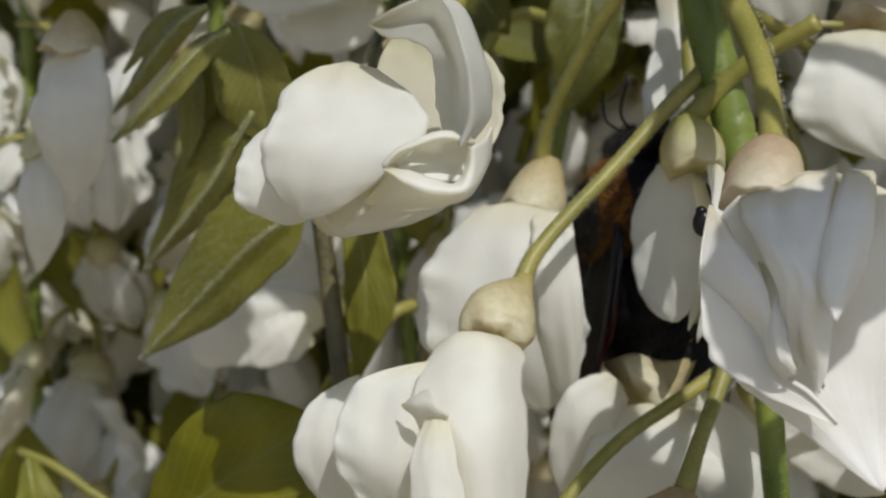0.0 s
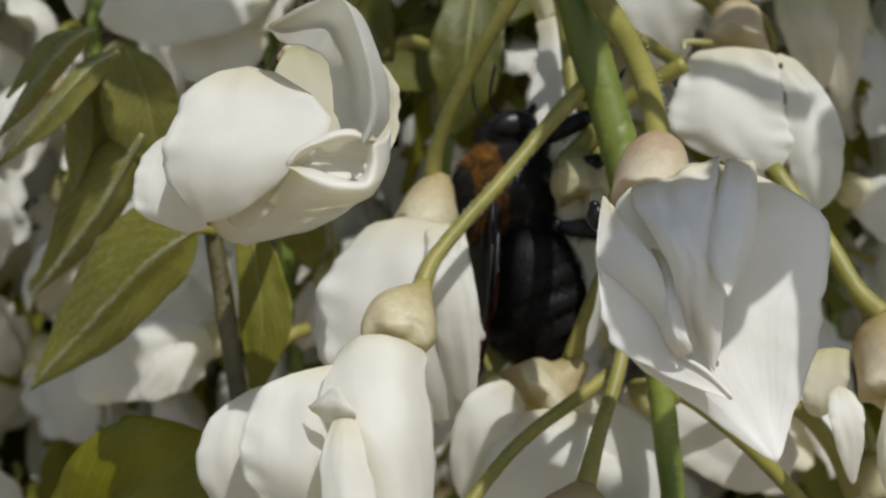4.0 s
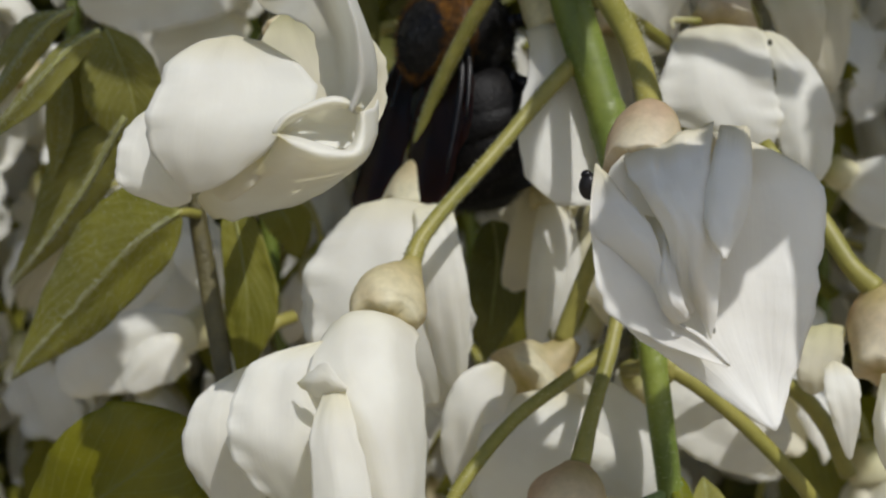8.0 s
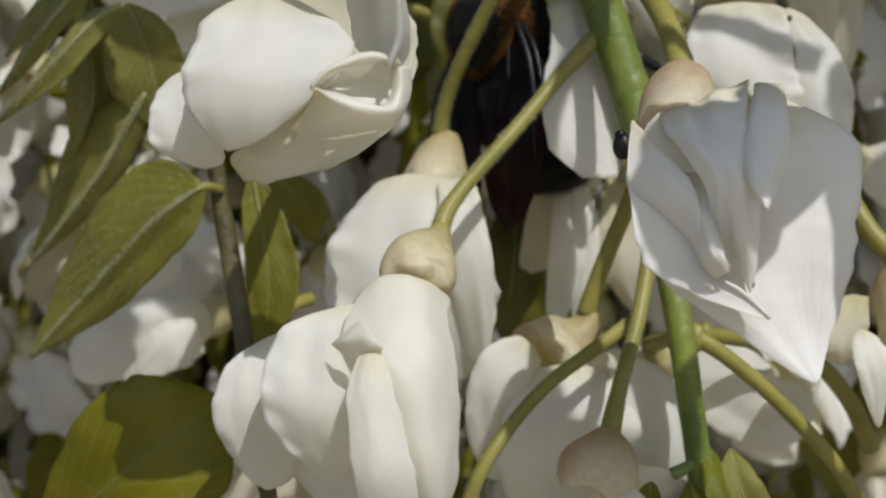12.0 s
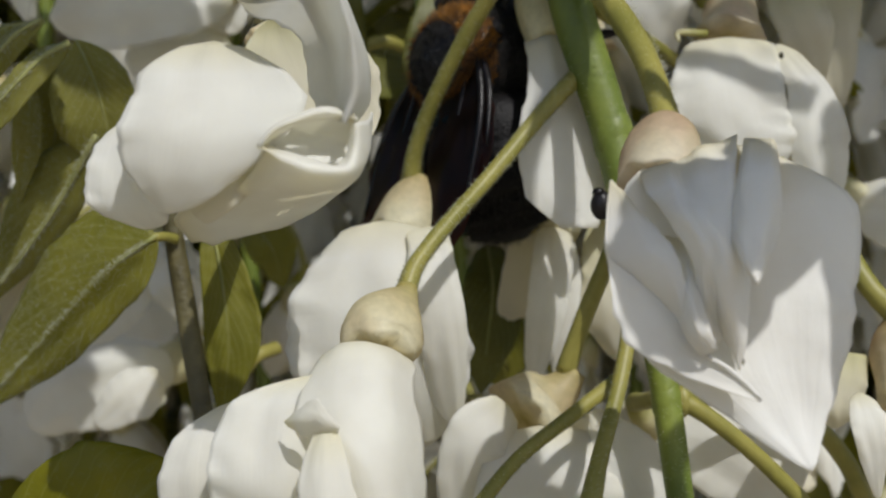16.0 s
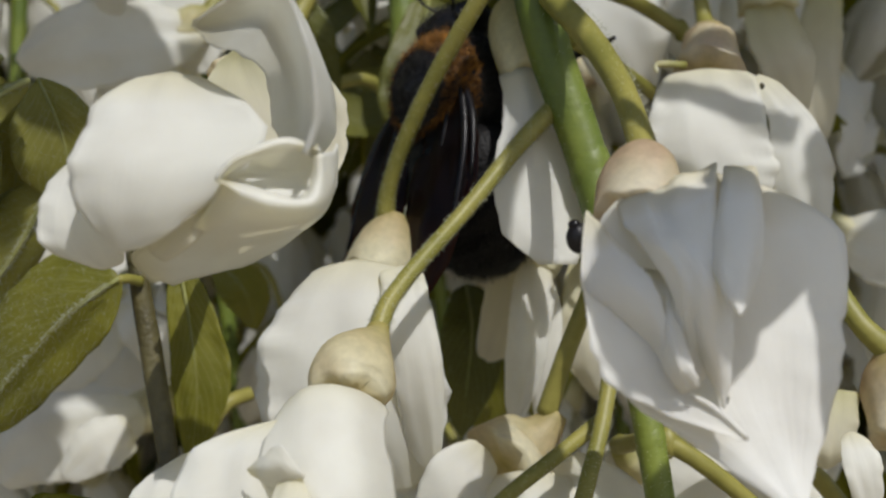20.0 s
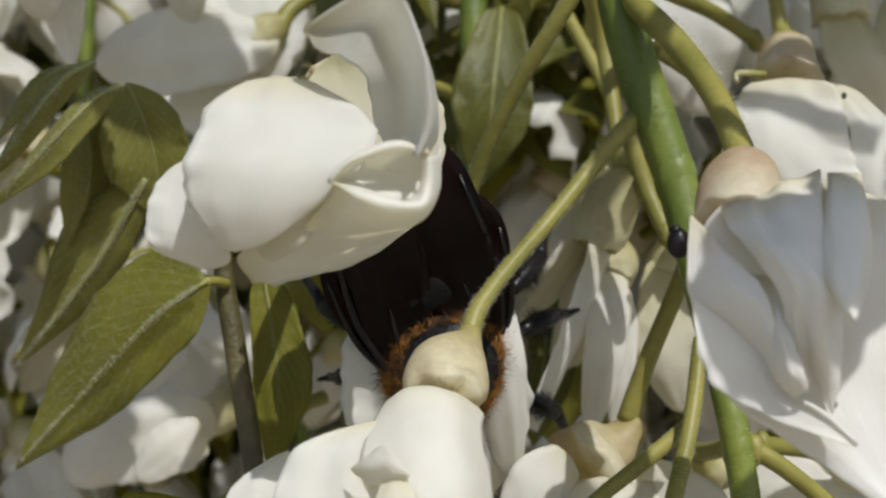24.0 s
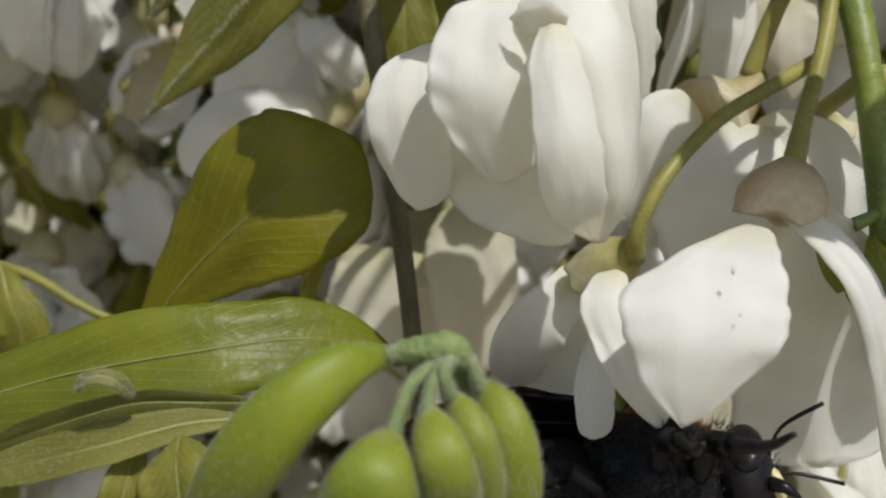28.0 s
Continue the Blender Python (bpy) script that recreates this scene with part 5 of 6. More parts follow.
closed((36.4, 26.0, 38.4), [(36.4, 26.0, 39.0), (36.9, 26.0, 35.9), (37.4, 26.0, 31.1)], [1.41, 2.59, 2.94],
    [([(37.1, 25.0, 31.4), (37.4, 23.0, 26.8), (38.5, 23.0, 23.3), (39.7, 25.0, 18.9)], [2.54, 3.01, 2.54, 0.69]), ([(45.0, 30.0, 34.5), (43.8, 29.0, 28.7), (43.4, 29.0, 23.1), (43.9, 30.0, 17.7)], [1.81, 2.41, 2.17, 0.84])],
    "faded cream flower hanging from an olive calyx", PETAL_CREAM, 311, cmat=CALYX_GREEN)
closed((3.7, 34.0, 31.8), [(3.4, 34.0, 32.5), (3.2, 34.0, 30.8), (3.2, 34.0, 29.9)], [0.88, 1.63, 2.01],
    [([(3.1, 33.0, 29.7), (2.9, 31.0, 26.1), (2.8, 33.0, 22.1)], [1.85, 2.22, 0.86])], "small cream bud behind the bee's flower", PETAL_CREAM, 321)
for t, sp, hf in ((8, [(7.2, 34.0, 2.9), (8.0, 32.0, -2.3), (7.7, 32.0, -7.4), (8.1, 34.0, -12.8)], [1.95, 3.64, 3.51, 0.65]), (25, [(14.2, 36.0, 1.8), (15.0, 34.0, -1.9), (14.3, 34.0, -6.8), (13.5, 36.0, -11.7)], [1.21, 2.79, 2.67, 0.49]), (12, [(-21.0, 30.0, 7.4), (-17.2, 30.0, 3.6), (-16.2, 32.0, -0.8)], [0.63, 2.53, 0.63])):
    leaflet("leaflet", sp[0], "dark olive leaflet hanging in the shade behind flowers", sp, hf, LEAF, fold=0.2, bulge=0.0, seed=int(t) + 400)

# three leaflets whose shade is painted in by a darker leaf colour
leaflet("leaflet", (-15.6, 30.0, 37.2), "olive leaflet behind the open flower, shade put into its colour", [(-15.6, 30.0, 37.2), (-13.1, 28.0, 32.4), (-10.5, 28.0, 27.5), (-7.0, 30.0, 22.9)], [1.57, 3.74, 3.74, 0.60], LEAF_SHADED, bulge=0.0, fold=0.2, seed=431)
leaflet("leaflet", (2.3, 30.0, 33.9), "olive leaflet behind the bee, shade put into its colour", [(2.6, 30.0, 33.9), (1.6, 27.0, 25.7), (1.0, 27.0, 20.2), (-0.1, 29.0, 14.2)], [1.60, 3.95, 3.58, 0.49], LEAF_SHADED, bulge=0.0, fold=0.2, seed=433)
leaflet("leaflet", (5.5, 24.0, 3.9), "olive leaflet under the bee, shade put into its colour", [(5.6, 24.0, 3.3), (6.0, 22.0, -0.9), (5.5, 22.0, -5.6), (4.8, 24.0, -11.8)], [1.20, 2.88, 2.76, 0.48], LEAF_SHADED, bulge=0.0, fold=0.2, seed=435)

# ---- the vine overhead, from which all racemes hang ----
vine = thing("wisteria_vine", (-260, 330, -1500), "woody brown wisteria vine carrying the racemes", "vine")
tube("trunk", vine, BARK, [(-260, 330, -1520), (-240, 320, -900), (-250, 310, -300), (-200, 280, 60), (-120, 220, 130)], [42, 36, 30, 24, 18], 14, 40, lumps=0.06)
tube("branch", vine, BARK, [(-170, 250, 110), (-80, 150, 128), (20, 60, 122), (110, 20, 124), (220, -10, 118)], [15, 10, 8, 7, 5], 10, 30, lumps=0.06)
tube("branch", vine, BARK, [(-150, 240, 125), (-60, 190, 135), (60, 150, 126), (180, 120, 124)], [12, 9, 8, 6], 10, 24, lumps=0.06)
tube("branch", vine, BARK, [(20, 60, 122), (5, 30, 120), (8, 5, 112), (6, 2, 60)], [5, 4, 3, 2.2], 10, 20, lumps=0.05)


# ---- three kinds of flower for the racemes behind, each built once ----
def bell(at):
    ob = flower("wisteria_flower", at, "white bell-shaped flower on a hanging raceme", None)
    o = np.asarray(at, float)

    def q(*pts):
        return [tuple(o + p) for p in pts]
    tube("pedicel", ob, PEDICEL, q((-9, 0, 9), (-4, 0, 8.4), (-0.6, 0, 4.4), (0, 0, 1.5)), [0.5, 0.5, 0.5, 0.7], 6, 8)
    tube("calyx", ob, CALYX_GREEN, q((0, 0, 2), (0, 0, 1), (0.2, 0, -1), (0.4, 0, -2.6)), [0.7, 2, 2.8, 2.6], 10, 7)
    sheet("banner", ob, PETAL, q((0, 2, -1), (0.5, 3.6, -6), (1, 3.5, -12), (2, 1.5, -17)), [2.6, 5.4, 5.6, 2], (0, -1, 0), 0.3, ruffle=0.16, uneven=0.10, nu=11, nv=14, seed=7)
    sheet("wing", ob, PETAL, q((-1.6, 0, -2), (-4, -0.6, -7), (-4.2, -0.4, -12), (-2.4, 0.4, -16)), [1.6, 3.6, 3.6, 1.2], (-0.7, -0.7, 0), 0.35, ruffle=0.16, uneven=0.10, nu=11, nv=14, seed=8)
    sheet("wing", ob, PETAL, q((1.6, -0.4, -2), (3.4, -1, -7), (3.8, -1, -12), (3, 0, -17)), [1.6, 3.4, 3.4, 1.2], (0.7, -0.7, 0), 0.35, ruffle=0.16, uneven=0.10, nu=11, nv=14, seed=9)
    sheet("keel", ob, PETAL, q((0.2, -1.6, -2), (-0.6, -3, -7), (-0.8, -3.2, -12), (0.4, -1.6, -16.5)), [2, 4, 3.8, 1], (0, -1, 0), 0.4, ruffle=0.16, uneven=0.10, nu=11, nv=14, seed=10)
    return ob


def opened(at):
    ob = flower("wisteria_flower", at, "open white flower with a raised banner on a raceme", None)
    o = np.asarray(at, float)

    def q(*pts):
        return [tuple(o + p) for p in pts]
    tube("pedicel", ob, PEDICEL, q((-8, 4, 9), (-4, 3, 9), (-1, 1, 5), (0, 0.5, 1.5)), [0.5, 0.5, 0.5, 0.7], 6, 8)
    tube("calyx", ob, CALYX, q((0, 1, 2), (0, 0.6, 1), (0, 0, -0.8), (0, -0.6, -2)), [0.7, 2, 2.7, 2.5], 10, 7)
    sheet("banner", ob, PETAL, q((0, 0.5, -0.5), (0, 0.8, 4), (0, -1.5, 9), (0, -4.5, 11)), [2, 7, 8, 4], (0, -1, -0.1), -0.2, ruffle=0.16, uneven=0.10, nu=11, nv=14, seed=17, notch=0.5)
    sheet("wing", ob, PETAL, q((-1.4, -1, -1), (-3.4, -4, -4.5), (-3.6, -6, -9), (-2, -6, -13)), [1.4, 3.4, 3.6, 1], (-0.8, -0.6, 0), 0.35, ruffle=0.16, uneven=0.10, nu=11, nv=14, seed=18)
    sheet("wing", ob, PETAL, q((1.4, -1, -1), (3.4, -4, -4.5), (3.6, -6, -9), (2.4, -6, -13)), [1.4, 3.4, 3.6, 1], (0.8, -0.6, 0), 0.35, ruffle=0.16, uneven=0.10, nu=11, nv=14, seed=19)
    sheet("keel", ob, PETAL_CREAM, q((0, -2, -1), (0, -4.5, -5), (0, -6, -9), (0, -7.5, -12)), [1.4, 2.4, 2.4, 0.8], (0, -1, 0.2), 0.6, ruffle=0.16, uneven=0.10, nu=11, nv=14, seed=20)
    return ob


def young(at):
    ob = flower("wisteria_flower", at, "slender cream bud on a hanging raceme", None)
    o = np.asarray(at, float)

    def q(*pts):
        return [tuple(o + p) for p in pts]
    tube("pedicel", ob, PEDICEL, q((-8, 0, 8), (-4, 0, 8), (-0.6, 0, 4.4), (0, 0, 1.5)), [0.45, 0.45, 0.45, 0.6], 6, 8)
    tube("calyx", ob, CALYX_GREEN, q((0, 0, 2), (0, 0, 0.6), (0, 0, -1.4), (0.2, 0, -2.4)), [0.6, 1.7, 2.1, 1.9], 10, 7)
    sheet("banner", ob, PETAL_CREAM, q((0.2, 0.6, -1.4), (0.6, 1.2, -6), (0.8, 1, -10), (-0.6, 0, -15)), [1.7, 2.9, 2.6, 0.6], (0, 1, 0), 0.6, ruffle=0.16, uneven=0.10, nu=11, nv=14, seed=27)
    sheet("keel", ob, PETAL, q((0, -0.4, -1.4), (0, -1, -6), (0, -0.8, -10), (-0.8, 0, -15.5)), [1.7, 3, 2.6, 0.6], (0, -1, 0), 0.6, ruffle=0.16, uneven=0.10, nu=11, nv=14, seed=28)
    return ob


kinds = None
rng = random.Random(11)
PLAN = [(-78, 62, 11), (-52, 70, 11), (-24, 60, 10), (4, 66, 10), (30, 58, 10), (56, 64, 11), (80, 60, 10)]
for n, (x, y, count) in enumerate(PLAN):
    tilt = rng.uniform(-5, 5)
    stem("raceme_stem", [(x + 4, y + 4, 124), (x, y, 90), (x - 2, y, 30), (x + tilt, y + 2, -40), (x + tilt * 1.5, y, -105)], [1.4, 1.2, 1.1, 0.9, 0.5],
         "green stem of a white hanging raceme", seed=500 + n)
    for i in range(count * 2):
        z = 62 - i * 160 / (count * 2)
        turn = (i * 137.5 + n * 40) % 360
        a = radians(turn)
        lean = x + tilt * max(0, -z) / 60
        size = rng.uniform(0.9, 1.3)
        px, py, pz = lean + 9.5 * math.cos(a) * size, y + 9.5 * math.sin(a) * size, z - 8 + rng.uniform(-2, 2)
        if px < -26 and z < -6 and i % 3 == 0:
            continue
        if kinds is None:
            kinds = [bell((px, py, pz)), opened((px + 3, py + 30, pz + 10)), young((px - 5, py + 34, pz - 14))]
        kind = kinds[rng.choice((0, 0, 0, 1, 1, 2))]
        m = pose(px * MM, py * MM, LIFT + pz * MM, rng.uniform(-34, 34), rng.uniform(-34, 34), turn + rng.uniform(-50, 50))
        copy_thing(kind, m @ Matrix.Scale(size, 4))

# one thin flower added out of view beside the camera, to shade the creased flower
shade = flower("wisteria_flower", (31.5, -52, 43.5), "unseen thin white flower added to cast shade", [(31.5, -52, 54.5), (31.7, -52.3, 48.5), (31.7, -52.3, 42.5)], [0.5, 0.5, 0.6],
    [(31.7, -52.3, 42.9), (31.5, -52.2, 41.7), (31.5, -52, 40.5)], [0.6, 1.2, 1.4], seed=545)
sheet("banner", shade, PETAL_SHEER, [(31, -52.2, 40.9), (30.9, -52, 38.5), (31, -52, 35.9), (31.9, -52, 33.5), (32.5, -52, 31)], [4, 8, 8.6, 8, 4], face=(0.28, -0.62, 0.735), bulge=0.05, seed=546)
sheet("wing", shade, PETAL_SHEER, [(29.5, -52.2, 40.5), (27.5, -52.2, 37), (27.5, -52, 31.5), (27.5, -52, 25.5)], [2, 4.2, 4.6, 3], face=(0.28, -0.62, 0.735), bulge=0.05, seed=547)
sheet("wing", shade, PETAL_SHEER, [(34, -52.2, 40.5), (37.1, -52.2, 37), (36.7, -52, 30.5), (35.9, -52, 20.5)], [2, 2.4, 1.8, 1.2], face=(0.28, -0.62, 0.735), bulge=0.05, seed=548)

# added stem, mostly out of view, that carries the shading flowers
stem("raceme_stem", [(92, 10, 121), (70, -30, 118), (48, -58, 104), (31.5, -52, 72.5), (31.5, -52, 53.5)], [1.6, 1.4, 1.2, 1.0, 0.6], "green stem of a white hanging raceme", seed=540)

# a second unseen one, added higher up to lay a band of shade on the spotted flower
shade2 = flower("wisteria_flower", (44, -45, 85), "unseen thin white flower added to cast shade", [(44, -45, 85), (47.5, -45, 83.2), (52.5, -45, 80.8), (57.5, -45, 78.2)], [0.9, 1.0, 1.1, 1.2], seed=551)
sheet("banner", shade2, PETAL_SHEER, [(58.5, -45, 77.6), (60.5, -45, 75.1), (61.5, -45, 72.1), (61.1, -45, 68.6)], [1.0, 2.2, 2.4, 1.2], face=(0.28, -0.62, 0.735), bulge=0.1, seed=552)
tube("pedicel", shade2, PEDICEL, [(50, -58, 103), (46, -50, 94), (44, -45, 85)], [0.8, 0.8, 0.9], 12, 12)

# the rows further back, one mass
crowd = thing("far_racemes", (0, 106, 0), "mass of white wisteria flowers behind the nearer racemes", "flowers", kind="stuff")
pieces = []
for source in kinds[:2]:
    vs, fs, us, base = [], [], [], 0
    for ob in source.children:
        if ob.name.split(".")[0] in ("banner", "wing", "keel"):
            mesh = ob.data
            co = np.zeros(len(mesh.vertices) * 3)
            mesh.vertices.foreach_get("co", co)
            vs.append(co.reshape(-1, 3) / MM)
            fs += [tuple(i + base for i in p.vertices) for p in mesh.polygons]
            uv = np.zeros((len(mesh.vertices), 2))
            uv[:, 1] = np.clip(-vs[-1][:, 2] / 16, 0, 1)
            us.append(uv)
            base += len(mesh.vertices)
    pieces.append((np.vstack(vs), fs, np.vstack(us)))
vs, fs, us, base = [], [], [], 0
for n, x in enumerate((-98, -70, -42, -14, 14, 42, 70, 98)):
    y = 104 + 7 * (n % 3)
    for i in range(34):
        z, turn = 66 - i * 5.0, (i * 137.5 + n * 50) % 360
        a = radians(turn)
        v, f, u = pieces[rng.choice((0, 0, 1))]
        m = np.array(Euler((rng.uniform(-0.8, 0.8), rng.uniform(-0.8, 0.8), a)).to_matrix()) * rng.uniform(0.9, 1.2)
        vs.append(v @ m.T + (x + 11 * math.cos(a), y + 11 * math.sin(a), z))
        fs += [tuple(k + base for k in p) for p in f]
        us.append(u)
        base += len(v)
part("flowers", np.vstack(vs), fs, PETAL, crowd, uvs=np.vstack(us))

# ---- leaves far behind, too many to count ----
def leaf_mass(name, label, count, box, size, mat, seed):
    rr = np.random.default_rng(seed)
    ob = thing(name, (0, (box[2] + box[3]) / 2, 0), label, "foliage", kind="stuff")
    c = np.stack([rr.uniform(box[0], box[1], count), rr.uniform(box[2], box[3], count), rr.uniform(box[4], box[5], count)], 1)
    ax = unit(rr.standard_normal((count, 3)) * (1, 0.6, 0.8) + (0, 0, -0.6))
    no = unit(np.cross(ax, unit(rr.standard_normal((count, 3)) + (0, -0.8, 0.3))))
    up = np.cross(no, ax)
    L = rr.uniform(size * 0.7, size * 1.3, (count, 1))
    rows = []
    for f, w, dip in ((-1, 0.05, 0), (-0.4, 0.36, 0.06), (0.2, 0.34, 0.08), (1, 0.03, -0.1)):
        for s in (-1, 0, 1):
            rows.append(c + ax * L * f + no * L * w * s + up * L * (dip + 0.14 * abs(s)))
    verts = np.stack(rows, 1).reshape(-1, 3)
    faces, uv = [], np.tile([[(s + 1) / 2, j / 3] for j in range(4) for s in (-1, 0, 1)], (count, 1))
    for i in range(count):
        for j in range(3):
            for s in range(2):
                k = i * 12 + j * 3 + s
                faces.append((k, k + 1, k + 4, k + 3))
    part("leaves", verts, faces, mat, ob, uvs=uv)
    return ob


# backdrop leaves; the depth shade between the racemes is in their dark colour
leaf_mass("foliage", "dense wisteria leaves behind the racemes, darkened to stand in for shade", 3600, (-330, 330, 150, 280, -260, 240), 27, LEAF_SHADED, 61)
# next four: leaves added above the view to throw dappled shade
leaf_mass("shade_canopy", "unseen wisteria leaves added overhead to dapple the flowers below", 400, (-130, 140, 34, 130, 76, 135), 15, LEAF, 63)
leaf_mass("shade_canopy", "unseen wisteria leaves added to shade the flowers behind", 30, (-30, -10, -50, -24, 74, 86), 11, LEAF, 64)
leaf_mass("shade_canopy", "unseen wisteria leaves added to shade the flowers behind", 200, (56, 118, -40, 50, 74, 120), 13, LEAF, 65)
leaf_mass("shade_canopy", "unseen wisteria leaves added overhead to dapple the flowers below", 60, (-36, 20, -52, -22, 80, 98), 10, LEAF, 67)
# also coloured dark so the gap behind the bee reads as shade
leaf_mass("foliage", "olive leaves hanging behind the bee, darkened to stand in for shade", 44, (-12, 24, 44, 56, 22, 62), 9, LEAF_SHADED, 66)
leaf_mass("foliage", "olive leaves between the hanging racemes", 160, (-110, 110, 50, 125, -90, 70), 13, LEAF, 62)

# ---- fine hairs on the near stalks ----
def down_hairs(parent, points, radii, count, length, seed):
    rr = np.random.default_rng(seed)
    c, r = spline(points, 60), spline(radii, 60)[:, 0]
    k = rr.integers(0, 60, count)
    along = unit(np.gradient(c, axis=0))[k]
    grow = unit(np.cross(along, rr.standard_normal((count, 3))) + 0.25 * along)
    root = c[k] + along * rr.uniform(-0.3, 0.3, (count, 1)) + grow * r[k][:, None] * 0.94
    side = unit(np.cross(grow, along)) * 0.016
    tip = root + grow * length * rr.uniform(0.5, 1.2, (count, 1))
    verts = np.stack([root + side, root - side, root + 0.05 * along, tip], 1).reshape(-1, 3)
    faces = [f for i in range(count) for f in ((4 * i, 4 * i + 1, 4 * i + 3), (4 * i + 1, 4 * i + 2, 4 * i + 3), (4 * i + 2, 4 * i, 4 * i + 3))]
    part("hairs", verts, faces, HAIR, parent, "pale downy hairs")


down_hairs(b, [(12.0, 2.0, 16.8), (8.9, 0.0, 13.5), (4.4, -3.0, 8.1), (0.6, -6.0, 3.8), (-1.5, -8.0, 1.0), (-2.3, -9.0, -1.1)], [0.85, 0.7, 0.62, 0.62, 0.66, 0.8], 1560, 0.34, 1)
down_hairs(c, [(12.0, 0.0, 24.7), (14.0, -5.0, 21.0), (15.1, -10.0, 16.5), (15.2, -15.0, 12.5), (15.1, -18.0, 9.6)], [1.27, 1.05, 0.97, 0.93, 1.01], 900, 0.32, 2)
down_hairs(e, [(8.0, 0.0, 28.5), (5.7, 1.0, 24.9), (2.6, 4.0, 20.2), (-0.1, 7.0, 15.2), (-1.6, 9.0, 11.4), (-2.0, 10.0, 8.8)], [0.72, 0.72, 0.7, 0.7, 0.72, 0.9], 1200, 0.3, 3)
down_hairs(fg, [(14.7, -2.0, -7.8), (10.6, -5.0, -10.3), (5.8, -8.0, -13.4), (1.8, -11.0, -17.6), (-0.0, -11.0, -21.2), (-0.1, -9.0, -23.4)], [0.62, 0.58, 0.55, 0.55, 0.58, 0.9], 960, 0.3, 4)
down_hairs(ff, [(15.7, -2.0, -1.4), (14.1, -5.0, -7.6), (12.1, -8.0, -12.7), (10.8, -10.0, -16.7)], [0.62, 0.62, 0.64, 0.85], 720, 0.3, 5)
down_hairs(main_stem, [(11.8, 2.0, 21.2), (14.6, 1.0, 11.6), (16.4, -1.0, 1.3), (17.4, -4.0, -7.2), (18.2, -5.0, -14.5), (19.0, -5.0, -21.0)], [1.92, 1.76, 1.44, 1.22, 1.14, 1.09], 1320, 0.26, 6)
for n, (tuft, spine, half) in enumerate(TUFT):
    down_hairs(tuft, spine, half, 700, 0.4, 60 + n)

# ---- the bee ----
def fur(name, parent, mat, count, centre, radii, keep, length, lean, seed, label=""):
    """Short tapered hairs over a rounded body."""
    rr = np.random.default_rng(seed)
    d = unit(rr.standard_normal((count * 3, 3)))
    d = d[[bool(keep(*p)) for p in d]][:count]
    root = np.asarray(centre) + d * radii
    grow = unit(d / np.asarray(radii) + np.asarray(lean) + 0.35 * rr.standard_normal(d.shape))
    size = rr.uniform(0.6, 1.2, (len(d), 1)) * length
    side = unit(np.cross(grow, rr.standard_normal(d.shape))) * 0.032
    other = np.cross(grow, side)
    root = root - grow * 0.15
    verts = np.stack([root + side, root - 0.5 * side + 0.87 * other, root - 0.5 * side - 0.87 * other, root + grow * size], 1).reshape(-1, 3)
    faces = []
    for i in range(len(d)):
        k = 4 * i
        faces += [(k, k + 1, k + 3), (k + 1, k + 2, k + 3), (k + 2, k, k + 3)]
    return part(name, verts, faces, mat, parent, label)


BLACK = skin_material("black_shell", (0.004, 0.0035, 0.004), (0.012, 0.01, 0.01), 500, 0.33, 0.12)
BLACK.node_tree.nodes["Principled BSDF"].inputs["Specular IOR Level"].default_value = 0.25
BLACK_FUR = skin_material("black_fur", (0.004, 0.0035, 0.003), (0.012, 0.01, 0.008), 900, 0.75, 0.0)
ORANGE_FUR = skin_material("orange_fur", (0.06, 0.022, 0.001), (0.40, 0.165, 0.006), 700, 0.7, 0.0)
SHELL = skin_material("black_body", (0.003, 0.003, 0.003), (0.009, 0.008, 0.008), 500, 0.5, 0.3)
SHELL.node_tree.nodes["Principled BSDF"].inputs["Specular IOR Level"].default_value = 0.12
FACE = skin_material("pale_face", (0.5, 0.45, 0.2), (0.7, 0.62, 0.34), 800, 0.4, 0.1)


def wing_material():
    mat, tree, shader, out = material("smoky_wing")
    tint = ramp(tree, noise_of(tree, 500, 3), [(0.3, (0.003, 0.0025, 0.0025)), (0.7, (0.010, 0.006, 0.005))])
    tree.links.new(tint, shader.inputs["Base Color"])
    shader.inputs["Roughness"].default_value = 0.24
    shader.inputs["Specular IOR Level"].default_value = 0.13
    bumped(tree, noise_of(tree, 420, 3), shader, 0.3, 0.0005)
    sheer(tree, shader, out, (0.30, 0.085, 0.045), 0.4)
    return mat


WING = wing_material()
bee = thing("carpenter_bee", (0, 0, 0), "large black bee with orange thorax fur and dark wings", "bee")
ORIGIN[bee] = np.zeros(3)
bee.scale = (1.19, 1.19, 1.19)
thorax = ball("thorax", bee, BLACK, (0, 0, 0), (5.1, 4.7, 4.5), lumps=0.01)
fur("fur", thorax, ORANGE_FUR, 8000, (0, 0, 0), (5.1, 4.7, 4.5), lambda x, y, z: z > 0.2 and 0.4 < x * x + y * y < 0.9 and y > -0.72, 0.85, (0, -0.2, 0.1), 5, "orange-brown fur")
fur("fur", thorax, BLACK_FUR, 6500, (0, 0, 0), (5.1, 4.7, 4.5), lambda x, y, z: z < 0.42 or x * x + y * y < 0.46 or y < -0.55, 1.1, (0, -0.2, 0), 6, "black fur")
abdomen = tube("abdomen", bee, SHELL, [(0, -2.6, -0.2), (0, -4.0, -0.4), (0, -6.6, -0.9), (0, -9.4, -1.7), (0, -12.0, -3.0), (0, -13.4, -4.0)], [3.0, 5.0, 5.6, 5.3, 3.7, 0.6], 20, 26, flat=0.85, lumps=0.004, face=(0, 0, 1))
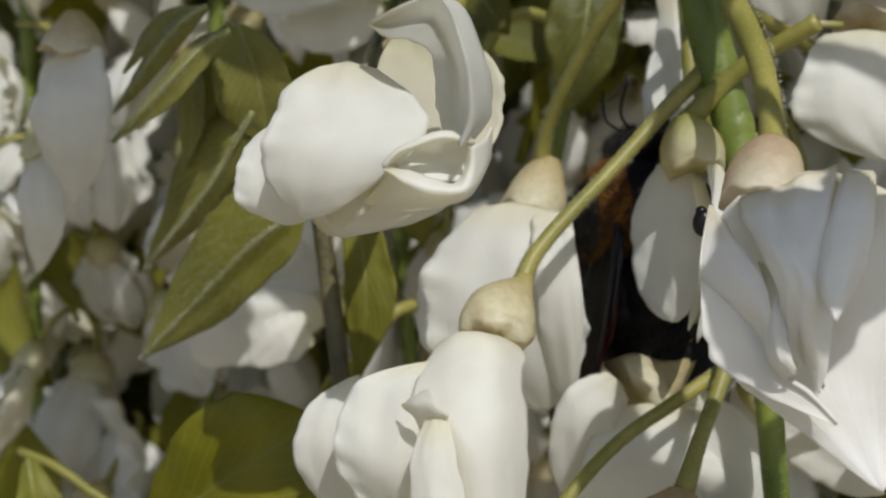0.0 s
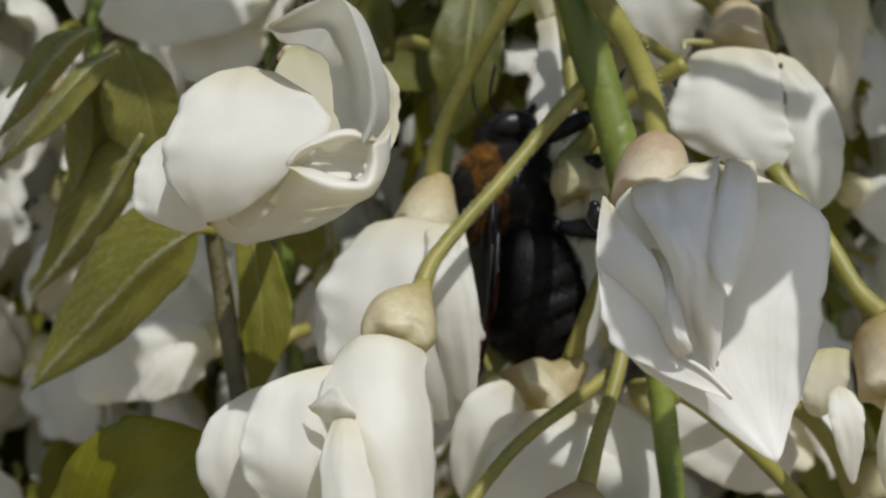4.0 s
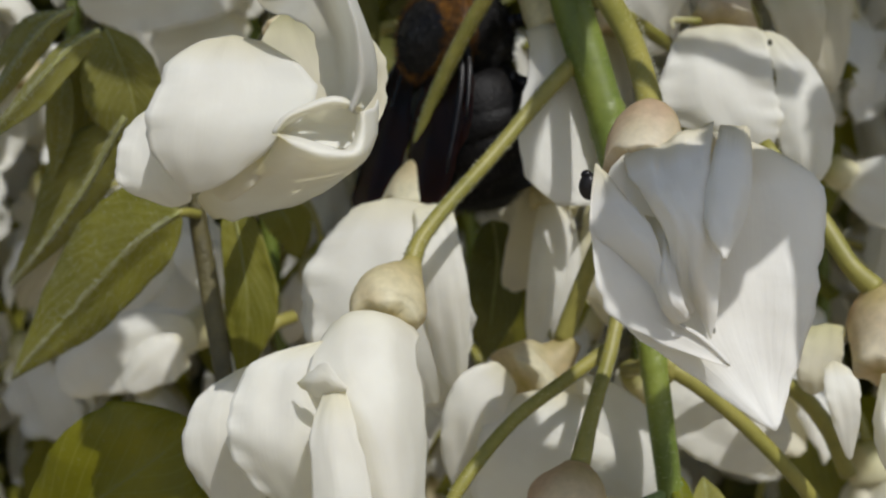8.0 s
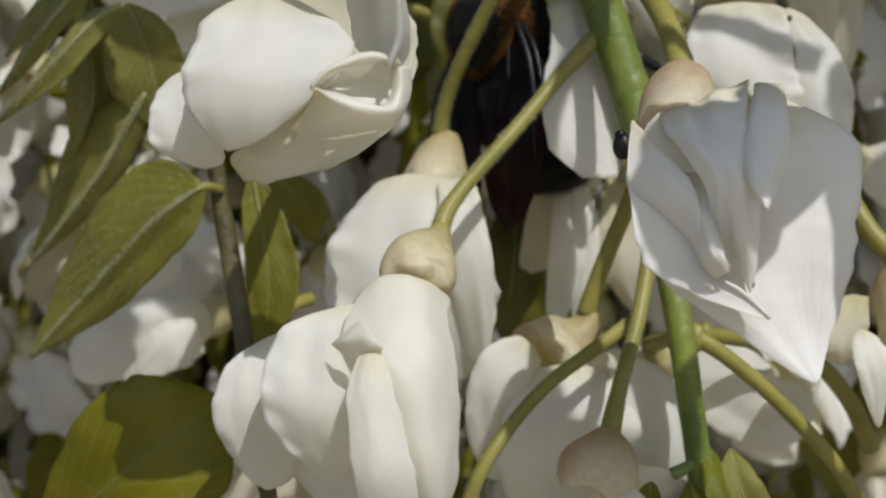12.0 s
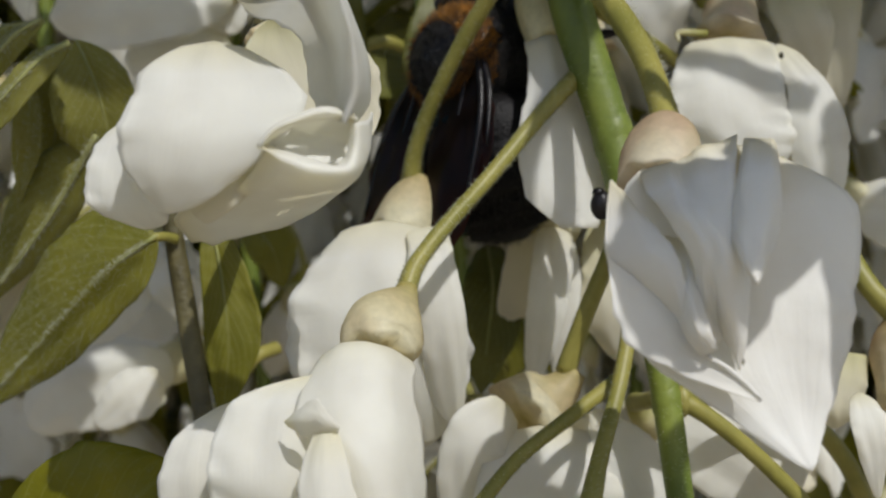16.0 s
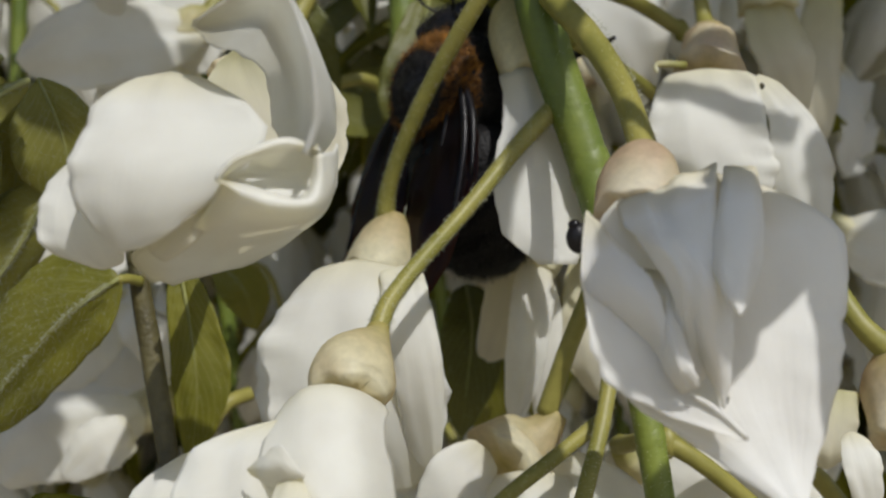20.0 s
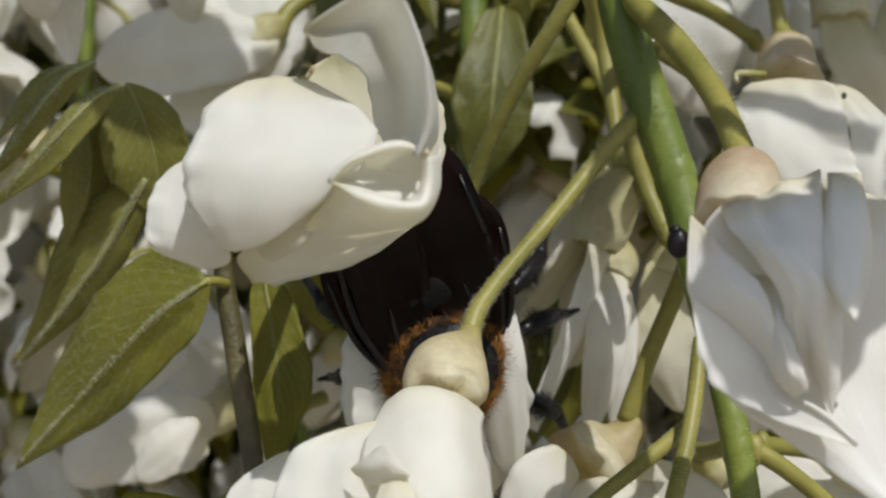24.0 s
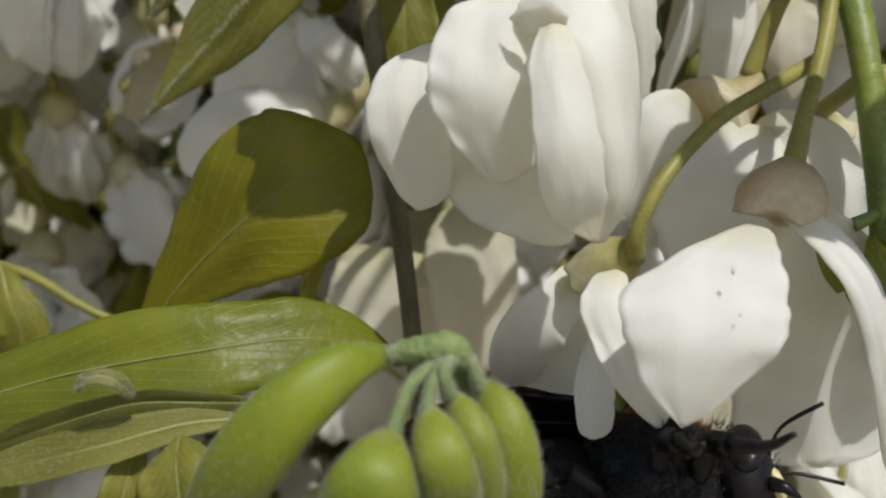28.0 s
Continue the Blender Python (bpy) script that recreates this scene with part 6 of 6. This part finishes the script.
for y, r, z in ((-5.2, 5.1, -0.62), (-7.2, 5.5, -1.02), (-9.0, 5.4, -1.55), (-10.6, 4.75, -2.2), (-11.8, 3.9, -2.85)):
    tube("tergite", abdomen, SHELL, [(0, y + 0.9, z + 0.2), (0, y, z), (0, y - 0.9, z - 0.3)], [r * 0.99, r * 1.06, r * 1.03], 20, 6, flat=0.85, lumps=0.003, face=(0, 0, 1))
fur("fur", abdomen, BLACK_FUR, 6500, (0, -7.6, -1.4), (5.7, 6.2, 4.9), lambda x, y, z: True, 0.9, (0, -0.9, 0), 7, "black fringe of hairs")
head = ball("head", bee, BLACK, (0, 5.2, -0.9), (3.0, 1.9, 2.6), lumps=0.01)
ball("eye", head, BLACK, (2.4, 5.6, -0.7), (0.9, 1.2, 1.9), (0, 0, -12))
ball("eye", head, BLACK, (-2.4, 5.6, -0.7), (0.9, 1.2, 1.9), (0, 0, 12))
ball("face_plate", head, FACE, (0, 6.8, -1.7), (1.2, 0.5, 1.0), label="pale yellow face plate")
fur("fur", head, BLACK_FUR, 420, (0, 5.2, -0.9), (3.0, 1.9, 2.6), lambda x, y, z: z > 0.1 and abs(x) < 0.75, 0.9, (0, 0.2, 0.2), 8)
for s in (-1, 1):
    tube("antenna", head, BLACK, [(0.8 * s, 6.7, -0.2), (1.6 * s, 7.6, 0.8), (2.2 * s, 8.6, 1.0), (3.2 * s, 10.6, 0.6)], [0.15, 0.11, 0.14, 0.13], 6, 10)
    tube("mandible", head, BLACK, [(0.9 * s, 6.6, -2.4), (0.9 * s, 7.3, -3.0), (0.2 * s, 7.9, -3.3)], [0.45, 0.35, 0.1], 8, 8)

wings = []
for s in (-1, 1):
    hinge = (2.9 * s, 0.4, 2.2)
    for title, ln, wd, back in (("forewing", 17.5, 3.3, 0.0), ("hindwing", 11.5, 2.6, -0.5)):
        wing = sheet(title, bee, WING, [(0, back, 0), (s * 0.4, back - ln * 0.3, 0.1), (s * 0.6, back - ln * 0.7, 0.05), (0, back - ln, -0.2)], [0.7, wd * 0.8, wd, wd * 0.45], (0, 0, 1), 0.06, 0.1, 0.04, nu=9, nv=18, seed=31)
        tube("wing_vein", wing, BLACK, [(s * 0.6, back, 0.05), (s * (0.4 + wd * 0.75), back - ln * 0.3, 0.1), (s * (0.6 + wd * 0.85), back - ln * 0.7, 0.1)], [0.3, 0.26, 0.12], 6, 10)
        tube("wing_vein", wing, BLACK, [(0, back, 0.12), (s * 0.5, back - ln * 0.35, 0.2), (s * 0.2, back - ln * 0.75, 0.15)], [0.22, 0.15, 0.08], 6, 10)
        wings.append((wing, s, hinge, title))

LEGS = []
for s in (-1, 1):
    for n, (y0, out, fore, drop) in enumerate(((2.4, 3.0, 4.5, -3.2), (0.2, 4.6, 0.8, -3.6), (-2.2, 4.2, -4.2, -3.6))):
        k1 = (s * out * 0.75, fore * 0.45, 0.4)
        k2 = (s * (out * 1.35), fore * 0.9, drop * 0.75)
        k3 = (s * (out * 1.5), fore * 1.35, drop * 1.25)
        k4 = (s * (out * 1.75), fore * 1.75, drop * 1.45)
        leg = tube("leg", bee, BLACK, [(0, 0, 0), (k1[0] * 0.5, k1[1] * 0.5, 0.3), k1], [0.5, 0.75, 0.55], 8, 8)
        tube("tibia", leg, BLACK, [k1, tuple((np.add(k1, k2)) / 2), k2], [0.5, 0.8, 0.6], 8, 8)
        tube("tarsus", leg, BLACK, [k2, k3, k4], [0.5, 0.34, 0.14], 6, 10, lumps=0.12)
        mid = tuple((np.add(k1, k2)) / 2)
        fur("fur", leg, BLACK_FUR, 200, mid, (0.8, 0.9, 1.6), lambda x, y, z: True, 0.8, (0, 0, -0.4), 40 + n)
        LEGS.append((leg, s, (s * 2.0, y0, -2.4), n))


ball("body", beetle, BLACK, (10.4, -20.0, 4.6), (0.75, 0.6, 0.95))
ball("head", beetle, BLACK, (10.2, -20.0, 5.4), (0.4, 0.4, 0.35))

# ---- what moves ----
def motions():
    rows = [
        (0, 6.6, 11, 3.9, 93.8, -7.1, -72.9),
        (1, 5.6, 11, 4.7, 95.9, -7.8, -72.8),
        (2, 3.8, 11, 4, 96, -10.8, -72.5),
        (3, 5, 11, 5.9, 96, -10.8, -72.5),
        (5.5, 5.4, 13, 9.3, 89.1, -2.7, -72.1),
        (6, 7.2, 13, 16.9, 86.2, 2.5, -56.3),
        (6.5, 2.4, 13, 21.5, 92.3, -1.7, -54),
        (7, 5.5, 13, 19.6, 94.6, -3.4, -53.9),
        (8, 1.5, 13, 20.5, 89.8, -7, -53.7),
        (9, 1.8, 13, 18.4, 89.8, -7, -53.7),
        (10, 4.7, 13, 19.2, 89.8, -7, -53.7),
        (11, 3.2, 13, 20.2, 89.8, -7, -53.7),
        (12, 4.5, 13, 19.5, 99.1, -13.9, -53.3),
        (15, 3.4, 13, 18.6, 99.9, -14.5, -53.3),
        (16, 3.6, 13, 19.7, 89.8, -7, -53.7),
        (17, 4, 13, 20.3, 89.8, -7, -53.7),
        (18, 3.9, 13, 19, 89.8, -7, -53.7),
        (19, 3.8, 13, 20.9, 89.8, -7, -53.7),
        (20, 4.4, 13, 20.1, 89.8, -7, -53.7),
        (20.5, 3.7, 13, 21, 89.8, -7, -53.7),
        (21.3, -3, 15, 21, 74.6, 25.1, -14.6),
        (22, -6, 13, 17, 51.9, 72.2, -46.6),
        (22.5, -2.8, 9, 14.7, -51.5, 52.8, -152.4),
        (22.6, 7.1, 7, 11.5, -37.9, 50.8, -133.9),
        (22.8, 4.1, 6, 9.9, -41.4, 56.6, -138.9),
        (23, 5.5, 6, 9, -41.1, 57.1, -138.5),
        (23.5, 3.8, 4, 0.7, -65.7, 34.8, -155.2),
        (24, -3.5, 4, -3.1, -96.2, 17.4, 178.4),
        (24.5, -2.2, 0, -2.6, -64.2, 39.3, -164.7),
        (25, -2.3, 3, -6.3, -13.5, 50.4, -66.2),
        (25.5, -4.9, 3, -8.5, -15.7, 30.1, -139.6),
        (26, -0.2, -0.5, -12.8, -30.7, 0.2, -153.2),
        (26.5, 0.1, -1.5, -16.2, -34.2, -0.3, -153.9),
        (26.8, -0.8, -3, -22.4, -27, 30.7, -142.1),
        (27, -2, -7, -26, 20.8, 68.2, -98.3),
        (27.2, -4.6, -7.5, -31, 16, 52, -104),
        (27.4, -5, -8, -37.5, 12, 12, -106),
        (27.6, -4, -8, -40, 15.3, -24.5, -112.7),
        (27.8, -0.5, -8.5, -41.5, 21.4, -41.9, -118.5),
        (28, 2.2, -9, -40.2, 30.8, -54, -127.8),
    ]
    walk(bee, [(r[0], pose(r[1] * MM, r[2] * MM, LIFT + r[3] * MM, *r[4:])) for r in rows])
    # the slender flower that the bee first holds on to
    rest = tugged.location.copy()
    walk(tugged, [(t, pose(rest.x + x * MM, rest.y + y * MM, rest.z + z * MM, 0, ry, rz)) for t, x, y, z, ry, rz in
                  ((0, -0.6, -17.6, 4.2, -3, 58), (1, -0.4, -17.6, 4.4, -4, 60), (2, -0.5, -17.6, 4.2, -3, 56), (3, -0.4, -17.6, 4.3, -3, 58), (3.8, 0, -13, 3.2, -2, 56), (5, 0.3, -1.5, 1, 1, 46), (5.5, 0.2, -0.6, 0.3, 0, 38), (6.2, 0, 0, 0, 0, 0), (28, 0, 0, 0, 0, 0))])
    # the lit flower swings back once the bee has left it
    rest = nf.location.copy()
    walk(nf, [(t, pose(rest.x + x * MM, rest.y + y * MM, rest.z + z * MM, rx, ry, rz)) for t, x, y, z, rx, ry, rz in
              ((0, 0.5, 12, 5, 0, 0, 0), (4, 0.5, 12, 5, 0, 0, 0), (5.5, 0.2, 5, 2, 0, 0, 0), (6.5, 0, 0.5, 0, 0, 0, 0), (7, 0, 0, 0, 0, 0, 0), (20.5, 0, 0, 0, 0, 0, 0), (21.3, 1.5, 5.7, -5.8, 16, 6, 28), (22, 3.4, 6, -13.4, 38, 16, 60), (28, 3.4, 6, -12.8, 36, 14, 60))])
    # wings: seconds and how far they are spread, in degrees
    beat = [(0, 10, -9), (5.5, 8, -6), (6.5, 10, -9), (12, 12, -10), (20.5, 12, -10), (21.6, 34, 34), (22.5, 42, 42), (23.0, 46, 46), (23.5, 38, 38), (24.0, -9, -9),
            (24.5, -4, -4), (25.0, 50, -2), (25.5, 6, -4), (26, 0, -4), (26.5, 2, -4), (27, 27, 27), (27.4, 30, 30), (27.6, 16, 16), (28, 0, 0)]
    for wing, s, hinge, title in wings:
        extra = 0 if title == "forewing" else 10
        walk(wing, [(t, pose(hinge[0] * MM, hinge[1] * MM, (hinge[2] - (0.3 if extra else 0)) * MM, -13, 0, s * ((d if s < 0 else e) + extra))) for t, d, e in beat])
    # legs: seconds and a swing in degrees, each leg in its own step
    for leg, s, hip, n in LEGS:
        steps = []
        for i in range(57):
            t = i * 0.5
            busy = 1.0 if t < 7 or t > 20 else 0.35
            steps.append((t, busy * 16 * math.sin(2.4 * t + 2.1 * n + s)))
        walk(leg, [(t, pose(hip[0] * MM, hip[1] * MM, hip[2] * MM, 0.4 * d, 0, d)) for t, d in steps])


motions()
